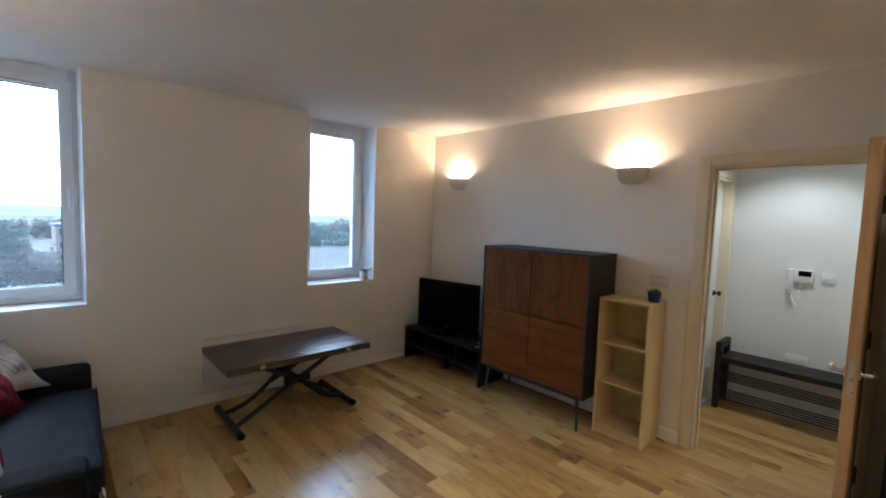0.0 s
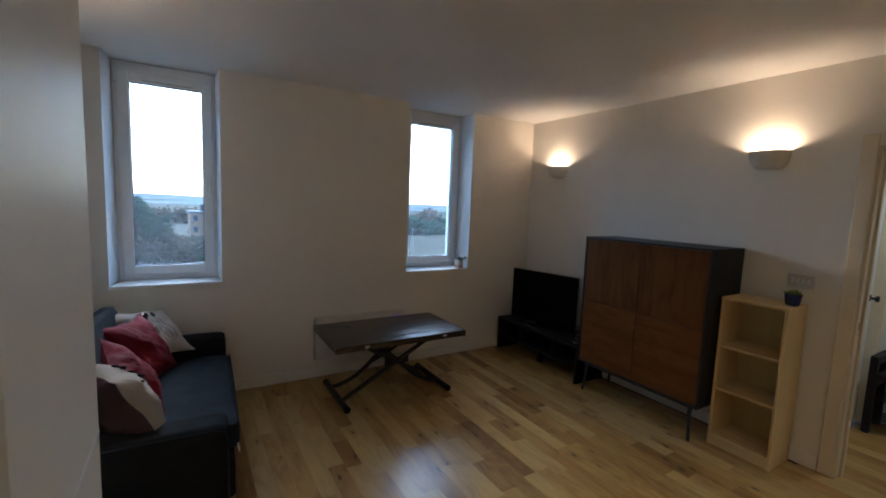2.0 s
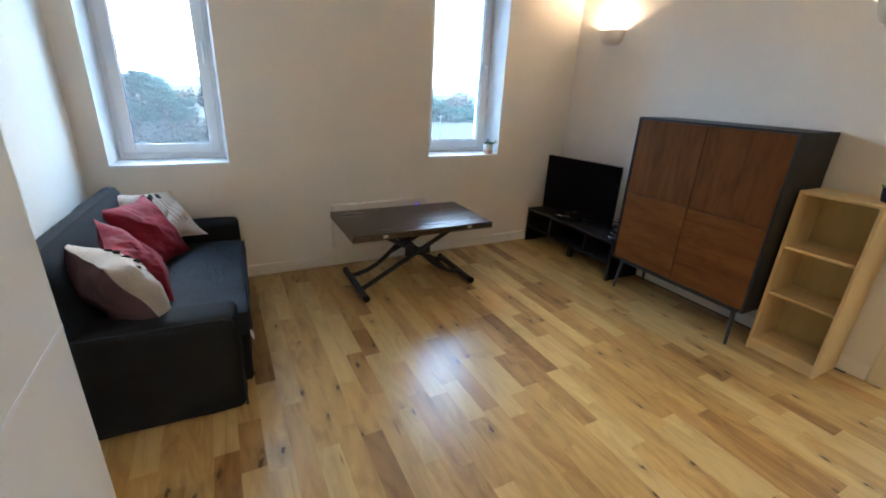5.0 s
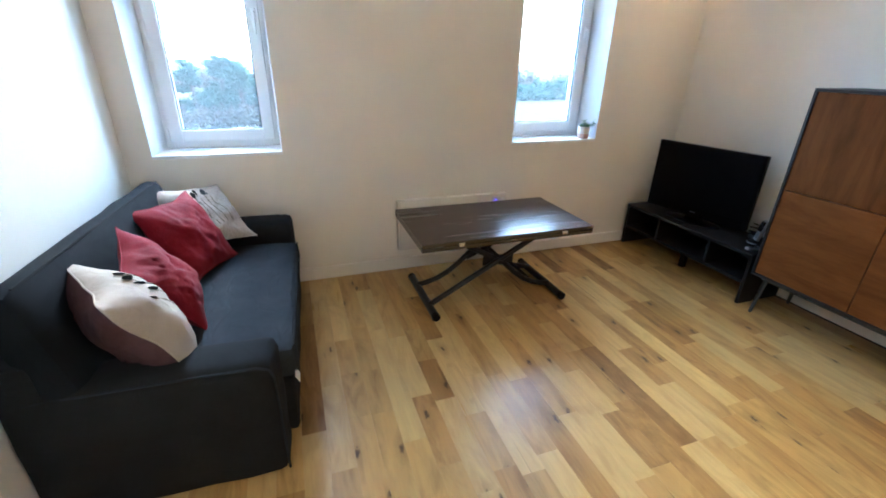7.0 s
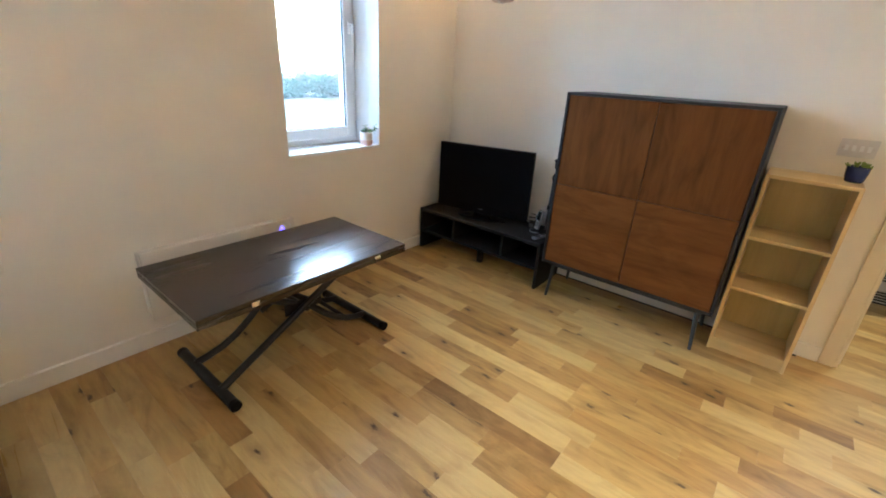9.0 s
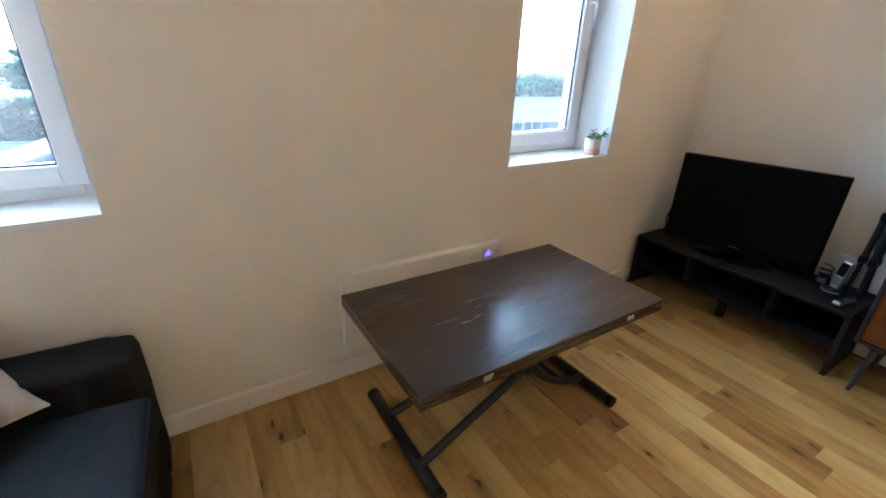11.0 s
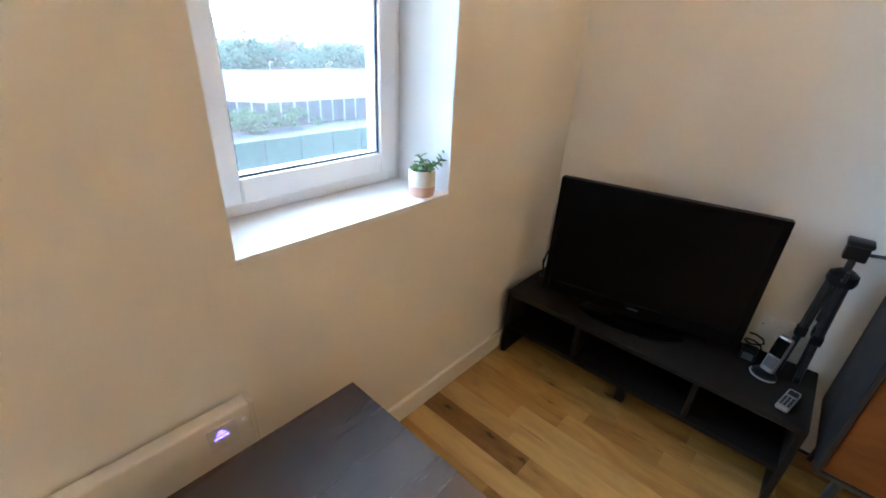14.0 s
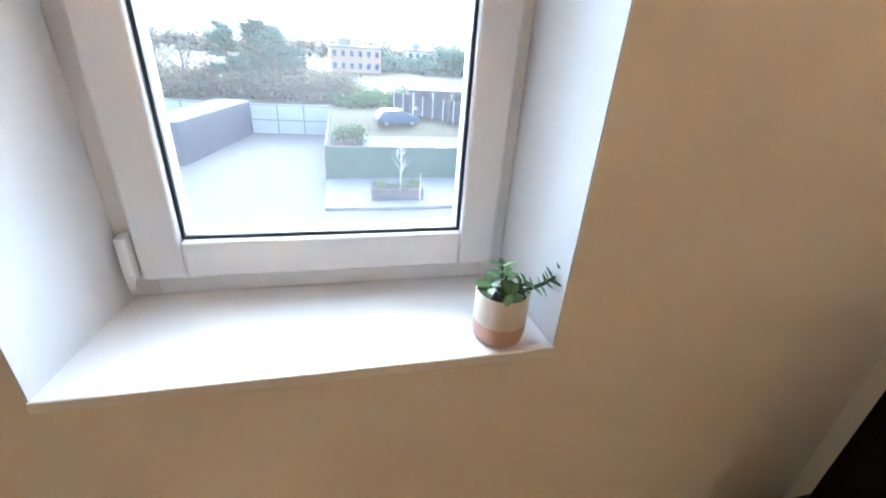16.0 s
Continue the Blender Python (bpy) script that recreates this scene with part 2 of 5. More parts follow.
M = dict(
    wall=paint("wall_paint", (0.84, 0.80, 0.715), 0.8),
    ceiling=paint("ceiling_paint", (0.78, 0.76, 0.72), 0.9),
    hall=paint("hall_paint", (0.80, 0.80, 0.78), 0.8),
    skirting=paint("skirting_gloss", (0.86, 0.83, 0.77), 0.4, spec=0.5),
    ivory=paint("ivory_gloss", (0.78, 0.69, 0.50), 0.4, spec=0.5),
    upvc=paint("white_upvc", (0.86, 0.875, 0.89), 0.28, 400, 0.03, 0.02, 0.5),
    # Cooler and whiter than the wall paint: skylight on the reveals is coloured in.
    reveal=paint("skylit_reveal_tint", (0.80, 0.82, 0.845), 0.7),
    sill=paint("sill_board", (0.86, 0.86, 0.855), 0.35, spec=0.5),
    gasket=plain("black_gasket", (0.02, 0.03, 0.045), 0.6),
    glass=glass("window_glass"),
    white_unit=paint("matt_white_cupboard", (0.82, 0.79, 0.71), 0.45, 500, 0.02, 0.02, 0.5),
    white_plastic=plain("white_plastic", (0.80, 0.80, 0.78), 0.35, spread=0.03, bump=0.0),
    grey_plastic=plain("grey_plastic", (0.45, 0.45, 0.45), 0.4, spread=0.05),
    plaster=paint("plaster_lamp", (0.80, 0.75, 0.66), 0.85, 90, 0.15),
    heater=paint("white_enamel", (0.74, 0.71, 0.645), 0.75, 500, 0.02, 0.02, 0.2),
    plate=plain("brushed_grey_plate", (0.66, 0.64, 0.61), 0.4, spread=0.04, bump=0.0),
    led=emitter("blue_led", (0.10, 0.06, 1.0), 0.5),
    bulb=emitter("warm_bulb", (1.0, 0.74, 0.45), 6.0),
    hall_bulb=emitter("hall_bulb", (1.0, 0.90, 0.75), 6.0),
    chrome=plain("satin_steel", (0.62, 0.60, 0.57), 0.28, 1.0, 0.05),
    black_metal=plain("black_metal", (0.018, 0.018, 0.02), 0.42, 0.3, 0.2, 60),
    steel_blue=plain("painted_dark_steel", (0.045, 0.055, 0.068), 0.5, 0.3, 0.15, 60),
    black_plastic=plain("black_plastic", (0.005, 0.005, 0.0055), 0.4, spec=0.2),
    screen=plain("tv_screen", (0.004, 0.004, 0.005), 0.16, spread=0.05, bump=0.0, spec=0.10),
    gloss_black=plain("gloss_black_plastic", (0.003, 0.003, 0.0033), 0.2, spread=0.05, bump=0.0, spec=0.08),
    silver=plain("silver_plastic", (0.14, 0.145, 0.155), 0.35, 0.6, 0.05),
    bright_silver=plain("bright_silver_plastic", (0.34, 0.34, 0.35), 0.3, 0.5, 0.05),
    oak_edge=wood("oak_veneer", (0.34, 0.20, 0.085), (0.46, 0.29, 0.13), "z", 0.4),
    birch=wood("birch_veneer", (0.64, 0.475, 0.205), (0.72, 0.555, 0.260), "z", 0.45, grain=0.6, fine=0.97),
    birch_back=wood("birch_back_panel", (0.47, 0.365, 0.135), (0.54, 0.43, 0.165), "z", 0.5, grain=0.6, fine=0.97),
    birch_y=wood("birch_veneer_shelf", (0.64, 0.475, 0.205), (0.72, 0.555, 0.260), "y", 0.45, grain=0.6, fine=0.97),
    walnut=wood("walnut_veneer", (0.100, 0.038, 0.010), (0.146, 0.056, 0.0145), "z", 0.45, grain=0.6, vary=0.08, spec=0.08, fine=0.93, cloud=0.22),
    walnut_h=wood("walnut_veneer_lower", (0.115, 0.043, 0.0105), (0.162, 0.062, 0.0155), "y", 0.45, grain=0.6, vary=0.08, spec=0.08, fine=0.93, cloud=0.22),
    charcoal=plain("charcoal_lacquer", (0.0095, 0.0102, 0.0120), 0.5, spread=0.12, scale=25),
    ash=wood("dark_grey_ash", (0.0056, 0.0050, 0.0045), (0.0140, 0.0121, 0.0109), "y", 0.6, grain=1.4, spec=0.2, fine=0.85),
    wenge=wood("dark_walnut_top", (0.0075, 0.0034, 0.0020), (0.023, 0.0100, 0.0052), "x", 0.25, grain=1.0, shift=False, streaks=(0.095, 0.033, 0.011), cloud=0.30, fine=0.96, spec=1.0, relief=0.05),
    brown=wood("black_brown_stain", (0.006, 0.0048, 0.0045), (0.014, 0.011, 0.010), "y", 0.45, spec=0.3),
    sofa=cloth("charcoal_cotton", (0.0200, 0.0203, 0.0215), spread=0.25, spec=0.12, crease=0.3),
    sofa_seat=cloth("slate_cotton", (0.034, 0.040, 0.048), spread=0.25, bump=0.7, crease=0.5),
    # The seat's slate cotton darkened: shade on the back is put into the colour.
    sofa_back_shaded=cloth("slate_cotton_shaded", (0.0115, 0.0135, 0.0168), spread=0.22, bump=0.4, crease=0.35),
    red=cloth("crimson_velvet", (0.215, 0.010, 0.022), rough=0.8, sheen=0.04, bump=0.35, crease=0.25),
    cream=cloth("cream_linen", (0.52, 0.455, 0.385), rough=0.95, spread=0.08),
    mauve=cloth("mauve_linen", (0.105, 0.055, 0.060), rough=0.95, spread=0.3),
    stem=cloth("brown_print", (0.12, 0.085, 0.06)),
    ink=cloth("grey_print", (0.07, 0.075, 0.075)),
    leaf=plain("jade_leaf", (0.09, 0.19, 0.055), 0.4, spread=0.3, scale=30),
    leaf_dark=plain("jade_leaf_dark", (0.05, 0.10, 0.045), 0.4, spread=0.3, scale=30),
    lime=plain("lime_leaf", (0.20, 0.28, 0.03), 0.45, spread=0.25, scale=30),
    soil=plain("potting_soil", (0.03, 0.02, 0.014), 0.95, spread=0.4, scale=120, bump=0.6),
    pot_white=plain("white_ceramic", (0.74, 0.70, 0.64), 0.5, spread=0.04),
    pot_pink=plain("terracotta_dip", (0.62, 0.41, 0.34), 0.6, spread=0.08),
    pot_blue=plain("cobalt_glaze", (0.012, 0.022, 0.10), 0.2, spread=0.1),
)
PLANK = [
    wood("plank_pale", (0.510, 0.344, 0.122), (0.572, 0.400, 0.150), "y", 0.29, 0.10, vary=0.08, fine=0.97, cloud=0.20),
    wood("plank_honey", (0.418, 0.258, 0.078), (0.488, 0.314, 0.098), "y", 0.29, 0.15, vary=0.10, fine=0.97, cloud=0.30),
    wood("plank_tan", (0.355, 0.202, 0.054), (0.420, 0.250, 0.071), "y", 0.30, 0.24, vary=0.12, fine=0.96, cloud=0.36),
    wood("plank_brown", (0.272, 0.144, 0.037), (0.332, 0.186, 0.051), "y", 0.31, 0.30, vary=0.14, fine=0.96, cloud=0.38),
]


# ---- ways to shape and place meshes ----
def thing(name, at, label, category, group="", rz=0.0, kind=""):
    ob = new(name)
    ob.empty_display_size = 0.05
    ob.matrix_world = pose(*at, 0, 0, rz)
    return tagged(ob, label, category, group, kind)


def mesh_of(name, bm, material, smooth=False):
    bmesh.ops.recalc_face_normals(bm, faces=bm.faces)
    me = bpy.data.meshes.new(name)
    bm.to_mesh(me)
    bm.free()
    for m in material if isinstance(material, (list, tuple)) else [material]:
        me.materials.append(m)
    if smooth:
        for p in me.polygons:
            p.use_smooth = True
        me.set_sharp_from_angle(angle=radians(42))
    return me


def part(name, bm, material, parent, label="", smooth=False):
    ob = new(name, mesh_of(name, bm, material, smooth))
    ob.parent = parent
    return tagged(ob, label)


def solo(name, bm, material, label, category, kind="", group="", smooth=False):
    return tagged(new(name, mesh_of(name, bm, material, smooth)), label, category, group, kind)


def boxes(*specs, bevel=0.0, segs=2):
    """One bmesh of boxes (x0, x1, y0, y1, z0, z1), with bevelled edges."""
    bm = bmesh.new()
    for x0, x1, y0, y1, z0, z1 in specs:
        r = bmesh.ops.create_cube(bm, size=1, matrix=Matrix.Translation(((x0 + x1) / 2, (y0 + y1) / 2, (z0 + z1) / 2)) @ Matrix.Diagonal((x1 - x0, y1 - y0, z1 - z0, 1)))
    if bevel:
        bmesh.ops.bevel(bm, geom=list(bm.edges), offset=bevel, segments=segs, profile=0.5, affect="EDGES")
    return bm


def tube(points, radius, sides=10, bm=None, caps=True):
    """A round bar along a line of points; radius one number or one for each point."""
    bm = bm or bmesh.new()
    pts = [Vector(p) for p in points]
    rad = radius if isinstance(radius, (list, tuple)) else [radius] * len(pts)
    rings, ref = [], None
    for i, p in enumerate(pts):
        d = (pts[min(i + 1, len(pts) - 1)] - pts[max(i - 1, 0)]).normalized()
        if ref is None:
            ref = d.orthogonal().normalized()
        ref = (ref - d * ref.dot(d)).normalized()
        other = d.cross(ref)
        rings.append([bm.verts.new(p + rad[i] * (math.cos(a) * ref + math.sin(a) * other)) for a in (2 * math.pi * k / sides for k in range(sides))])
    for a, b in zip(rings, rings[1:]):
        for k in range(sides):
            bm.faces.new((a[k], a[(k + 1) % sides], b[(k + 1) % sides], b[k]))
    if caps:
        bm.faces.new(rings[0][::-1])
        bm.faces.new(rings[-1])
    return bm


def lathe(profile, sides=28, at=(0, 0, 0), arc=360, bm=None):
    """A turned shape: (radius, height) pairs round the z axis, whole or part of a turn."""
    bm = bm or bmesh.new()
    full = arc >= 360
    n = sides if full else sides + 1
    rings = [[bm.verts.new((at[0] + r * math.cos(radians(arc) * k / sides), at[1] + r * math.sin(radians(arc) * k / sides), at[2] + z)) for k in range(n)] for r, z in profile]
    for a, b in zip(rings, rings[1:]):
        for k in range(sides):
            j = (k + 1) % n
            bm.faces.new((a[k], a[j], b[j], b[k]))
    bmesh.ops.remove_doubles(bm, verts=bm.verts, dist=1e-5)
    return bm


def moved(bm, m):
    bmesh.ops.transform(bm, matrix=m, verts=bm.verts)
    return bm


# ---- large structure ----
def slab(name, specs, material, label, category):
    return solo(name, boxes(*specs), material, label, category, "structure")


W1 = (-0.717, 0.005)
W2 = (1.63, 2.383)
SILL, HEAD = 0.93, CEIL
OUT = 3.98
slab("wall_north", [
    (LEFT - 0.15, W1[0], WIN, OUT, 0, CEIL), (W1[1], W2[0], WIN, OUT, 0, CEIL), (W2[1], RIGHT + 0.13, WIN, OUT, 0, CEIL),
    (W1[0], W1[1], WIN, OUT, 0, SILL - 0.02), (W2[0], W2[1], WIN, OUT, 0, SILL - 0.02),
], M["wall"], "cream painted wall with two deep window openings", "wall")
DOOR_Y0, DOOR_Y1, DOOR_Z = -0.115, 0.735, 2.06
HALL_X, HALL_Y0, HALL_Y1, HALL_CEIL = 4.52, -2.2, 0.872, 2.42
slab("wall_east", [
    (RIGHT, RIGHT + 0.12, DOOR_Y1, WIN, 0, CEIL), (RIGHT, RIGHT + 0.12, BACK, DOOR_Y0, 0, CEIL), (RIGHT, RIGHT + 0.12, DOOR_Y0, DOOR_Y1, DOOR_Z, CEIL),
], M["wall"], "cream painted wall with a doorway to the hall", "wall")
slab("wall_west", [(LEFT - 0.15, LEFT, BACK, WIN, 0, CEIL)], M["wall"], "plain cream painted wall beside the sofa", "wall")
slab("wall_south", [(LEFT - 0.15, RIGHT + 0.12, BACK - 0.15, BACK, 0, CEIL)], M["wall"], "plain cream painted wall", "wall")
slab("ceiling", [(LEFT - 0.15, RIGHT + 0.13, BACK - 0.15, OUT, CEIL, CEIL + 0.2)], M["ceiling"], "smooth white painted ceiling", "ceiling")
slab("hall_wall_east", [(HALL_X, HALL_X + 0.12, HALL_Y0, HALL_Y1 + 0.1, 0, HALL_CEIL)], M["hall"], "white painted hall wall", "wall")
HD0, HD1 = 3.60, 4.405
slab("hall_wall_north", [(RIGHT + 0.12, HD0, HALL_Y1, HALL_Y1 + 0.1, 0, HALL_CEIL), (HD1, HALL_X, HALL_Y1, HALL_Y1 + 0.1, 0, HALL_CEIL),
                         (HD0, HD1, HALL_Y1, HALL_Y1 + 0.1, 2.06, HALL_CEIL)], M["hall"], "white painted hall wall around a door", "wall")
slab("hall_wall_south", [(RIGHT + 0.12, HALL_X + 0.12, HALL_Y0 - 0.1, HALL_Y0, 0, HALL_CEIL)], M["hall"], "white painted hall wall", "wall")
slab("hall_ceiling", [(RIGHT + 0.12, HALL_X + 0.12, HALL_Y0 - 0.1, HALL_Y1 + 0.1, HALL_CEIL, HALL_CEIL + 0.1)], M["ceiling"], "white painted hall ceiling", "ceiling")
floor = slab("floor", [(LEFT - 0.15, HALL_X + 0.12, BACK - 0.15, OUT, -0.2, -0.014)], M["soil"], "rustic oak plank floor", "floor")

SK = 0.095
base_specs = [
    (LEFT, RIGHT, WIN - 0.019, WIN, 0, SK), (RIGHT - 0.019, RIGHT, 0.80, WIN - 0.019, 0, SK), (RIGHT - 0.015, RIGHT, BACK, -0.19, 0, SK),
    (LEFT, LEFT + 0.015, BACK, WIN - 0.015, 0, SK),
]
solo("baseboard", boxes(*base_specs, bevel=0.004, segs=1), M["skirting"], "plain cream gloss skirting board", "baseboard", "structure")
solo("hall_baseboard", boxes((HALL_X - 0.015, HALL_X, HALL_Y0, HALL_Y1, 0, SK), (HD1 + 0.075, HALL_X - 0.015, HALL_Y1 - 0.015, HALL_Y1, 0, SK), bevel=0.004, segs=1),
     M["skirting"], "white gloss skirting board", "baseboard", "structure")


def wedge(plan, z0, z1):
    """An upright block over a plan of corners."""
    bm = bmesh.new()
    low, top = ([bm.verts.new((x, y, z)) for x, y in plan] for z in (z0, z1))
    bm.faces.new(low[::-1])
    bm.faces.new(top)
    for k in range(len(plan)):
        j = (k + 1) % len(plan)
        bm.faces.new((low[k], low[j], top[j], top[k]))
    return bm


def window(name, x0, x1, label, vent):
    """A tilt-and-turn window set deep in its opening, up to the ceiling."""
    w = tagged(thing(name, (0, 0, 0), label, "window"), kind="structure")
    yf, yb = 3.888, 3.968
    f, lip, rip = 0.045, 0.034, 0.016
    part("window_frame", boxes((x0, x0 + lip + f, yf, yb, SILL, HEAD), (x1 - rip - f, x1, yf, yb, SILL, HEAD), (x0 + lip + f, x1 - rip - f, yf, yb, HEAD - 0.085, HEAD), (x0 + lip + f, x1 - rip - f, yf, yb, SILL, SILL + 0.060), bevel=0.004), M["upvc"], w)
    a0, a1, b0, b1 = x0 + 0.064, x1 - 0.041, SILL + 0.040, HEAD - 0.072
    s = 0.072
    ys, ye = yf - 0.018, yf + 0.062
    sash = part("sash", boxes((a0, a0 + s, ys, ye, b0, b1), (a1 - s, a1, ys, ye, b0, b1), (a0 + s, a1 - s, ys, ye, b1 - s, b1), (a0 + s, a1 - s, ys, ye, b0, b0 + s), bevel=0.006, segs=3), M["upvc"], w)
    g = 0.006
    part("gasket", boxes((a0 + s, a0 + s + g, ys + 0.016, ys + 0.026, b0 + s, b1 - s), (a1 - s - g, a1 - s, ys + 0.016, ys + 0.026, b0 + s, b1 - s),
                         (a0 + s + g, a1 - s - g, ys + 0.016, ys + 0.026, b1 - s - g, b1 - s), (a0 + s + g, a1 - s - g, ys + 0.016, ys + 0.026, b0 + s, b0 + s + g)), M["gasket"], w, "black rubber glazing gasket")
    pane = part("pane", boxes((a0 + s + g, a1 - s - g, ys + 0.018, ys + 0.024, b0 + s + g, b1 - s - g)), M["glass"], w, "window glass with haze added in it")
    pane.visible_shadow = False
    hz = 1.70
    hx = a1 - 0.03
    h = part("handle", boxes((hx - 0.014, hx + 0.014, ys - 0.012, ys, hz - 0.035, hz + 0.045), bevel=0.005), M["upvc"], w, "white lever handle", True)
    part("lever", tube([(hx, ys - 0.01, hz + 0.02), (hx, ys - 0.035, hz + 0.02), (hx, ys - 0.042, hz + 0.005), (hx, ys - 0.042, hz - 0.10)], [0.009, 0.009, 0.010, 0.007]), M["upvc"], h, smooth=True)
    part("hinge", boxes((x0 + 0.042, x0 + 0.060, ys - 0.010, yf + 0.002, SILL + 0.046, SILL + 0.128), (x0 + 0.046, x0 + 0.058, ys - 0.014, ys - 0.009, SILL + 0.030, SILL + 0.056), bevel=0.003), M["upvc"], w, "white hinge cover", True)
    part("hinge", boxes((x0 + 0.040, x0 + 0.060, ys - 0.010, yf + 0.002, HEAD - 0.16, HEAD - 0.09), bevel=0.004), M["upvc"], w, "white hinge cover", True)
    if vent:
        v = part("trickle_vent", boxes((a0 + 0.14, a1 - 0.12, ys - 0.020, ys, b1 - 0.075, b1 - 0.045), bevel=0.004), M["upvc"], w, "white slotted trickle vent")
        part("slot", boxes((a0 + 0.155, a1 - 0.135, ys - 0.0215, ys - 0.0195, b1 - 0.064, b1 - 0.056)), M["grey_plastic"], v)
    part("reveal_lining", wedge([(x0, WIN + 0.001), (x0 + 0.003, WIN + 0.001), (x0 + lip, yf - 0.001), (x0, yf - 0.001)], SILL, HEAD - 0.004), M["reveal"], w, "window reveal tinted cool white for skylight")
    part("reveal_lining", wedge([(x1, WIN + 0.001), (x1, yf - 0.001), (x1 - rip, yf - 0.001), (x1 - 0.003, WIN + 0.001)], SILL, HEAD - 0.004), M["reveal"], w, "window reveal tinted cool white for skylight")
    sl = part("window_sill", boxes((x0, x1, WIN - 0.003, OUT - 0.01, SILL - 0.02, SILL), bevel=0.003), M["sill"], w, "white painted sill board")
    return w


window("window_1", *W1, "white plastic-framed tall window above the sofa", True)
window("window_2", *W2, "white plastic-framed tall window above the low table", True)


# ---- doorway, doors ----
def doorway():
    d = tagged(thing("door_frame", (0, 0, 0), "ivory painted door frame and architrave", "door frame"), kind="structure")
    y0, y1, zt = DOOR_Y0, DOOR_Y1, DOOR_Z
    part("lining", boxes((RIGHT - 0.004, RIGHT + 0.124, y1 - 0.028, y1, 0, zt), (RIGHT - 0.004, RIGHT + 0.124, y0, y0 + 0.028, 0, zt), (RIGHT - 0.004, RIGHT + 0.124, y0 + 0.028, y1 - 0.028, zt - 0.028, zt),
                         (RIGHT + 0.05, RIGHT + 0.085, y1 - 0.042, y1 - 0.028, 0, zt - 0.028), (RIGHT + 0.05, RIGHT + 0.085, y0 + 0.028, y1 - 0.042, zt - 0.042, zt - 0.028), bevel=0.003, segs=1), M["ivory"], d)
    a = 0.062
    for x0, x1, nm in ((RIGHT - 0.018, RIGHT, "architrave"), (RIGHT + 0.12, RIGHT + 0.138, "architrave")):
        part(nm, boxes((x0, x1, y1 - 0.012, y1 + a, 0, zt + a), (x0, x1, y0 - a, y0 + 0.012, 0, zt + a), (x0, x1, y0 + 0.012, y1 - 0.012, zt - 0.012, zt + a), bevel=0.005), M["ivory"], d)
    part("strike_plate", boxes((RIGHT + 0.012, RIGHT + 0.036, y1 - 0.031, y1 - 0.027, 0.92, 1.0), bevel=0.001, segs=1), M["chrome"], d, "brass-coloured strike plate")
    return d


doorway()


def lever_handle(d, x, y, z, side):
    h = part("handle", lathe([(0.0, 0.0), (0.026, 0.0), (0.026, 0.008), (0.010, 0.010), (0.009, 0.045), (0.0, 0.046)]), M["chrome"], d, "satin steel lever handle", True)
    h.matrix_local = Matrix.Translation((x, y, z)) @ Matrix.Rotation(radians(-90 * side), 4, "X")
    lv = part("lever", tube([(x, y + side * 0.04, z), (x + 0.02, y + side * 0.052, z), (x + 0.12, y + side * 0.052, z - 0.004)], [0.009, 0.009, 0.008]), M["chrome"], d, "satin steel lever", True)
    return h


def oak_door():
    """The living-room door, standing open into the room."""
    d = tagged(thing("door_1", (RIGHT - 0.02, -0.105, 0), "light oak veneer door standing open into the room", "door"), kind="structure")
    x0, x1, t = -0.785, -0.005, 0.022
    part("leaf", boxes((x0, x1, -t, t, 0.008, 2.03), bevel=0.002, segs=1), M["oak_edge"], d)
    part("latch_plate", boxes((x0 - 0.0015, x0 + 0.002, -0.011, 0.011, 0.90, 1.06), bevel=0.0005, segs=1), M["chrome"], d, "satin steel latch plate")
    for side in (-1, 1):
        lever_handle(d, x0 + 0.06, side * t, 0.99, side)
    for z in (0.23, 1.02, 1.78):
        part("hinge", tube([(0.004, -t - 0.004, z - 0.05), (0.004, -t - 0.004, z + 0.05)], 0.009), M["black_metal"], d, "black steel butt hinge", True)
        part("hinge_leaf", boxes((-0.03, 0.0, -t - 0.003, -t + 0.001, z - 0.05, z + 0.05)), M["black_metal"], d)
    return d


oak_door()


def hall_door():
    d = tagged(thing("door_2", (0, 0, 0), "white painted flush hall door in an ivory frame", "door"), kind="structure")
    y = HALL_Y1
    part("leaf", boxes((HD0 + 0.03, HD1 - 0.03, y + 0.055, y + 0.095, 0.006, 2.03), bevel=0.002, segs=1), M["hall"], d)
    part("lining", boxes((HD0, HD0 + 0.028, y - 0.004, y + 0.1, 0, 2.06), (HD1 - 0.028, HD1, y - 0.004, y + 0.1, 0, 2.06), (HD0 + 0.028, HD1 - 0.028, y - 0.004, y + 0.1, 2.032, 2.06)), M["ivory"], d)
    a = 0.062
    part("architrave", boxes((HD0 - a, HD0 + 0.01, y - 0.018, y, 0, 2.06 + a), (HD1 - 0.01, HD1 + a, y - 0.018, y, 0, 2.06 + a), (HD0 + 0.01, HD1 - 0.01, y - 0.018, y, 2.05, 2.06 + a), bevel=0.004), M["ivory"], d)
    h = part("handle", lathe([(0.0, 0.0), (0.026, 0.0), (0.026, 0.008), (0.010, 0.012), (0.010, 0.03), (0.022, 0.04), (0.024, 0.055), (0.0, 0.062)]), M["black_metal"], d, "dark metal door knob", True)
    h.matrix_local = Matrix.Translation((HD1 - 0.10, y + 0.055, 1.02)) @ Matrix.Rotation(radians(90), 4, "X")
    return d


hall_door()


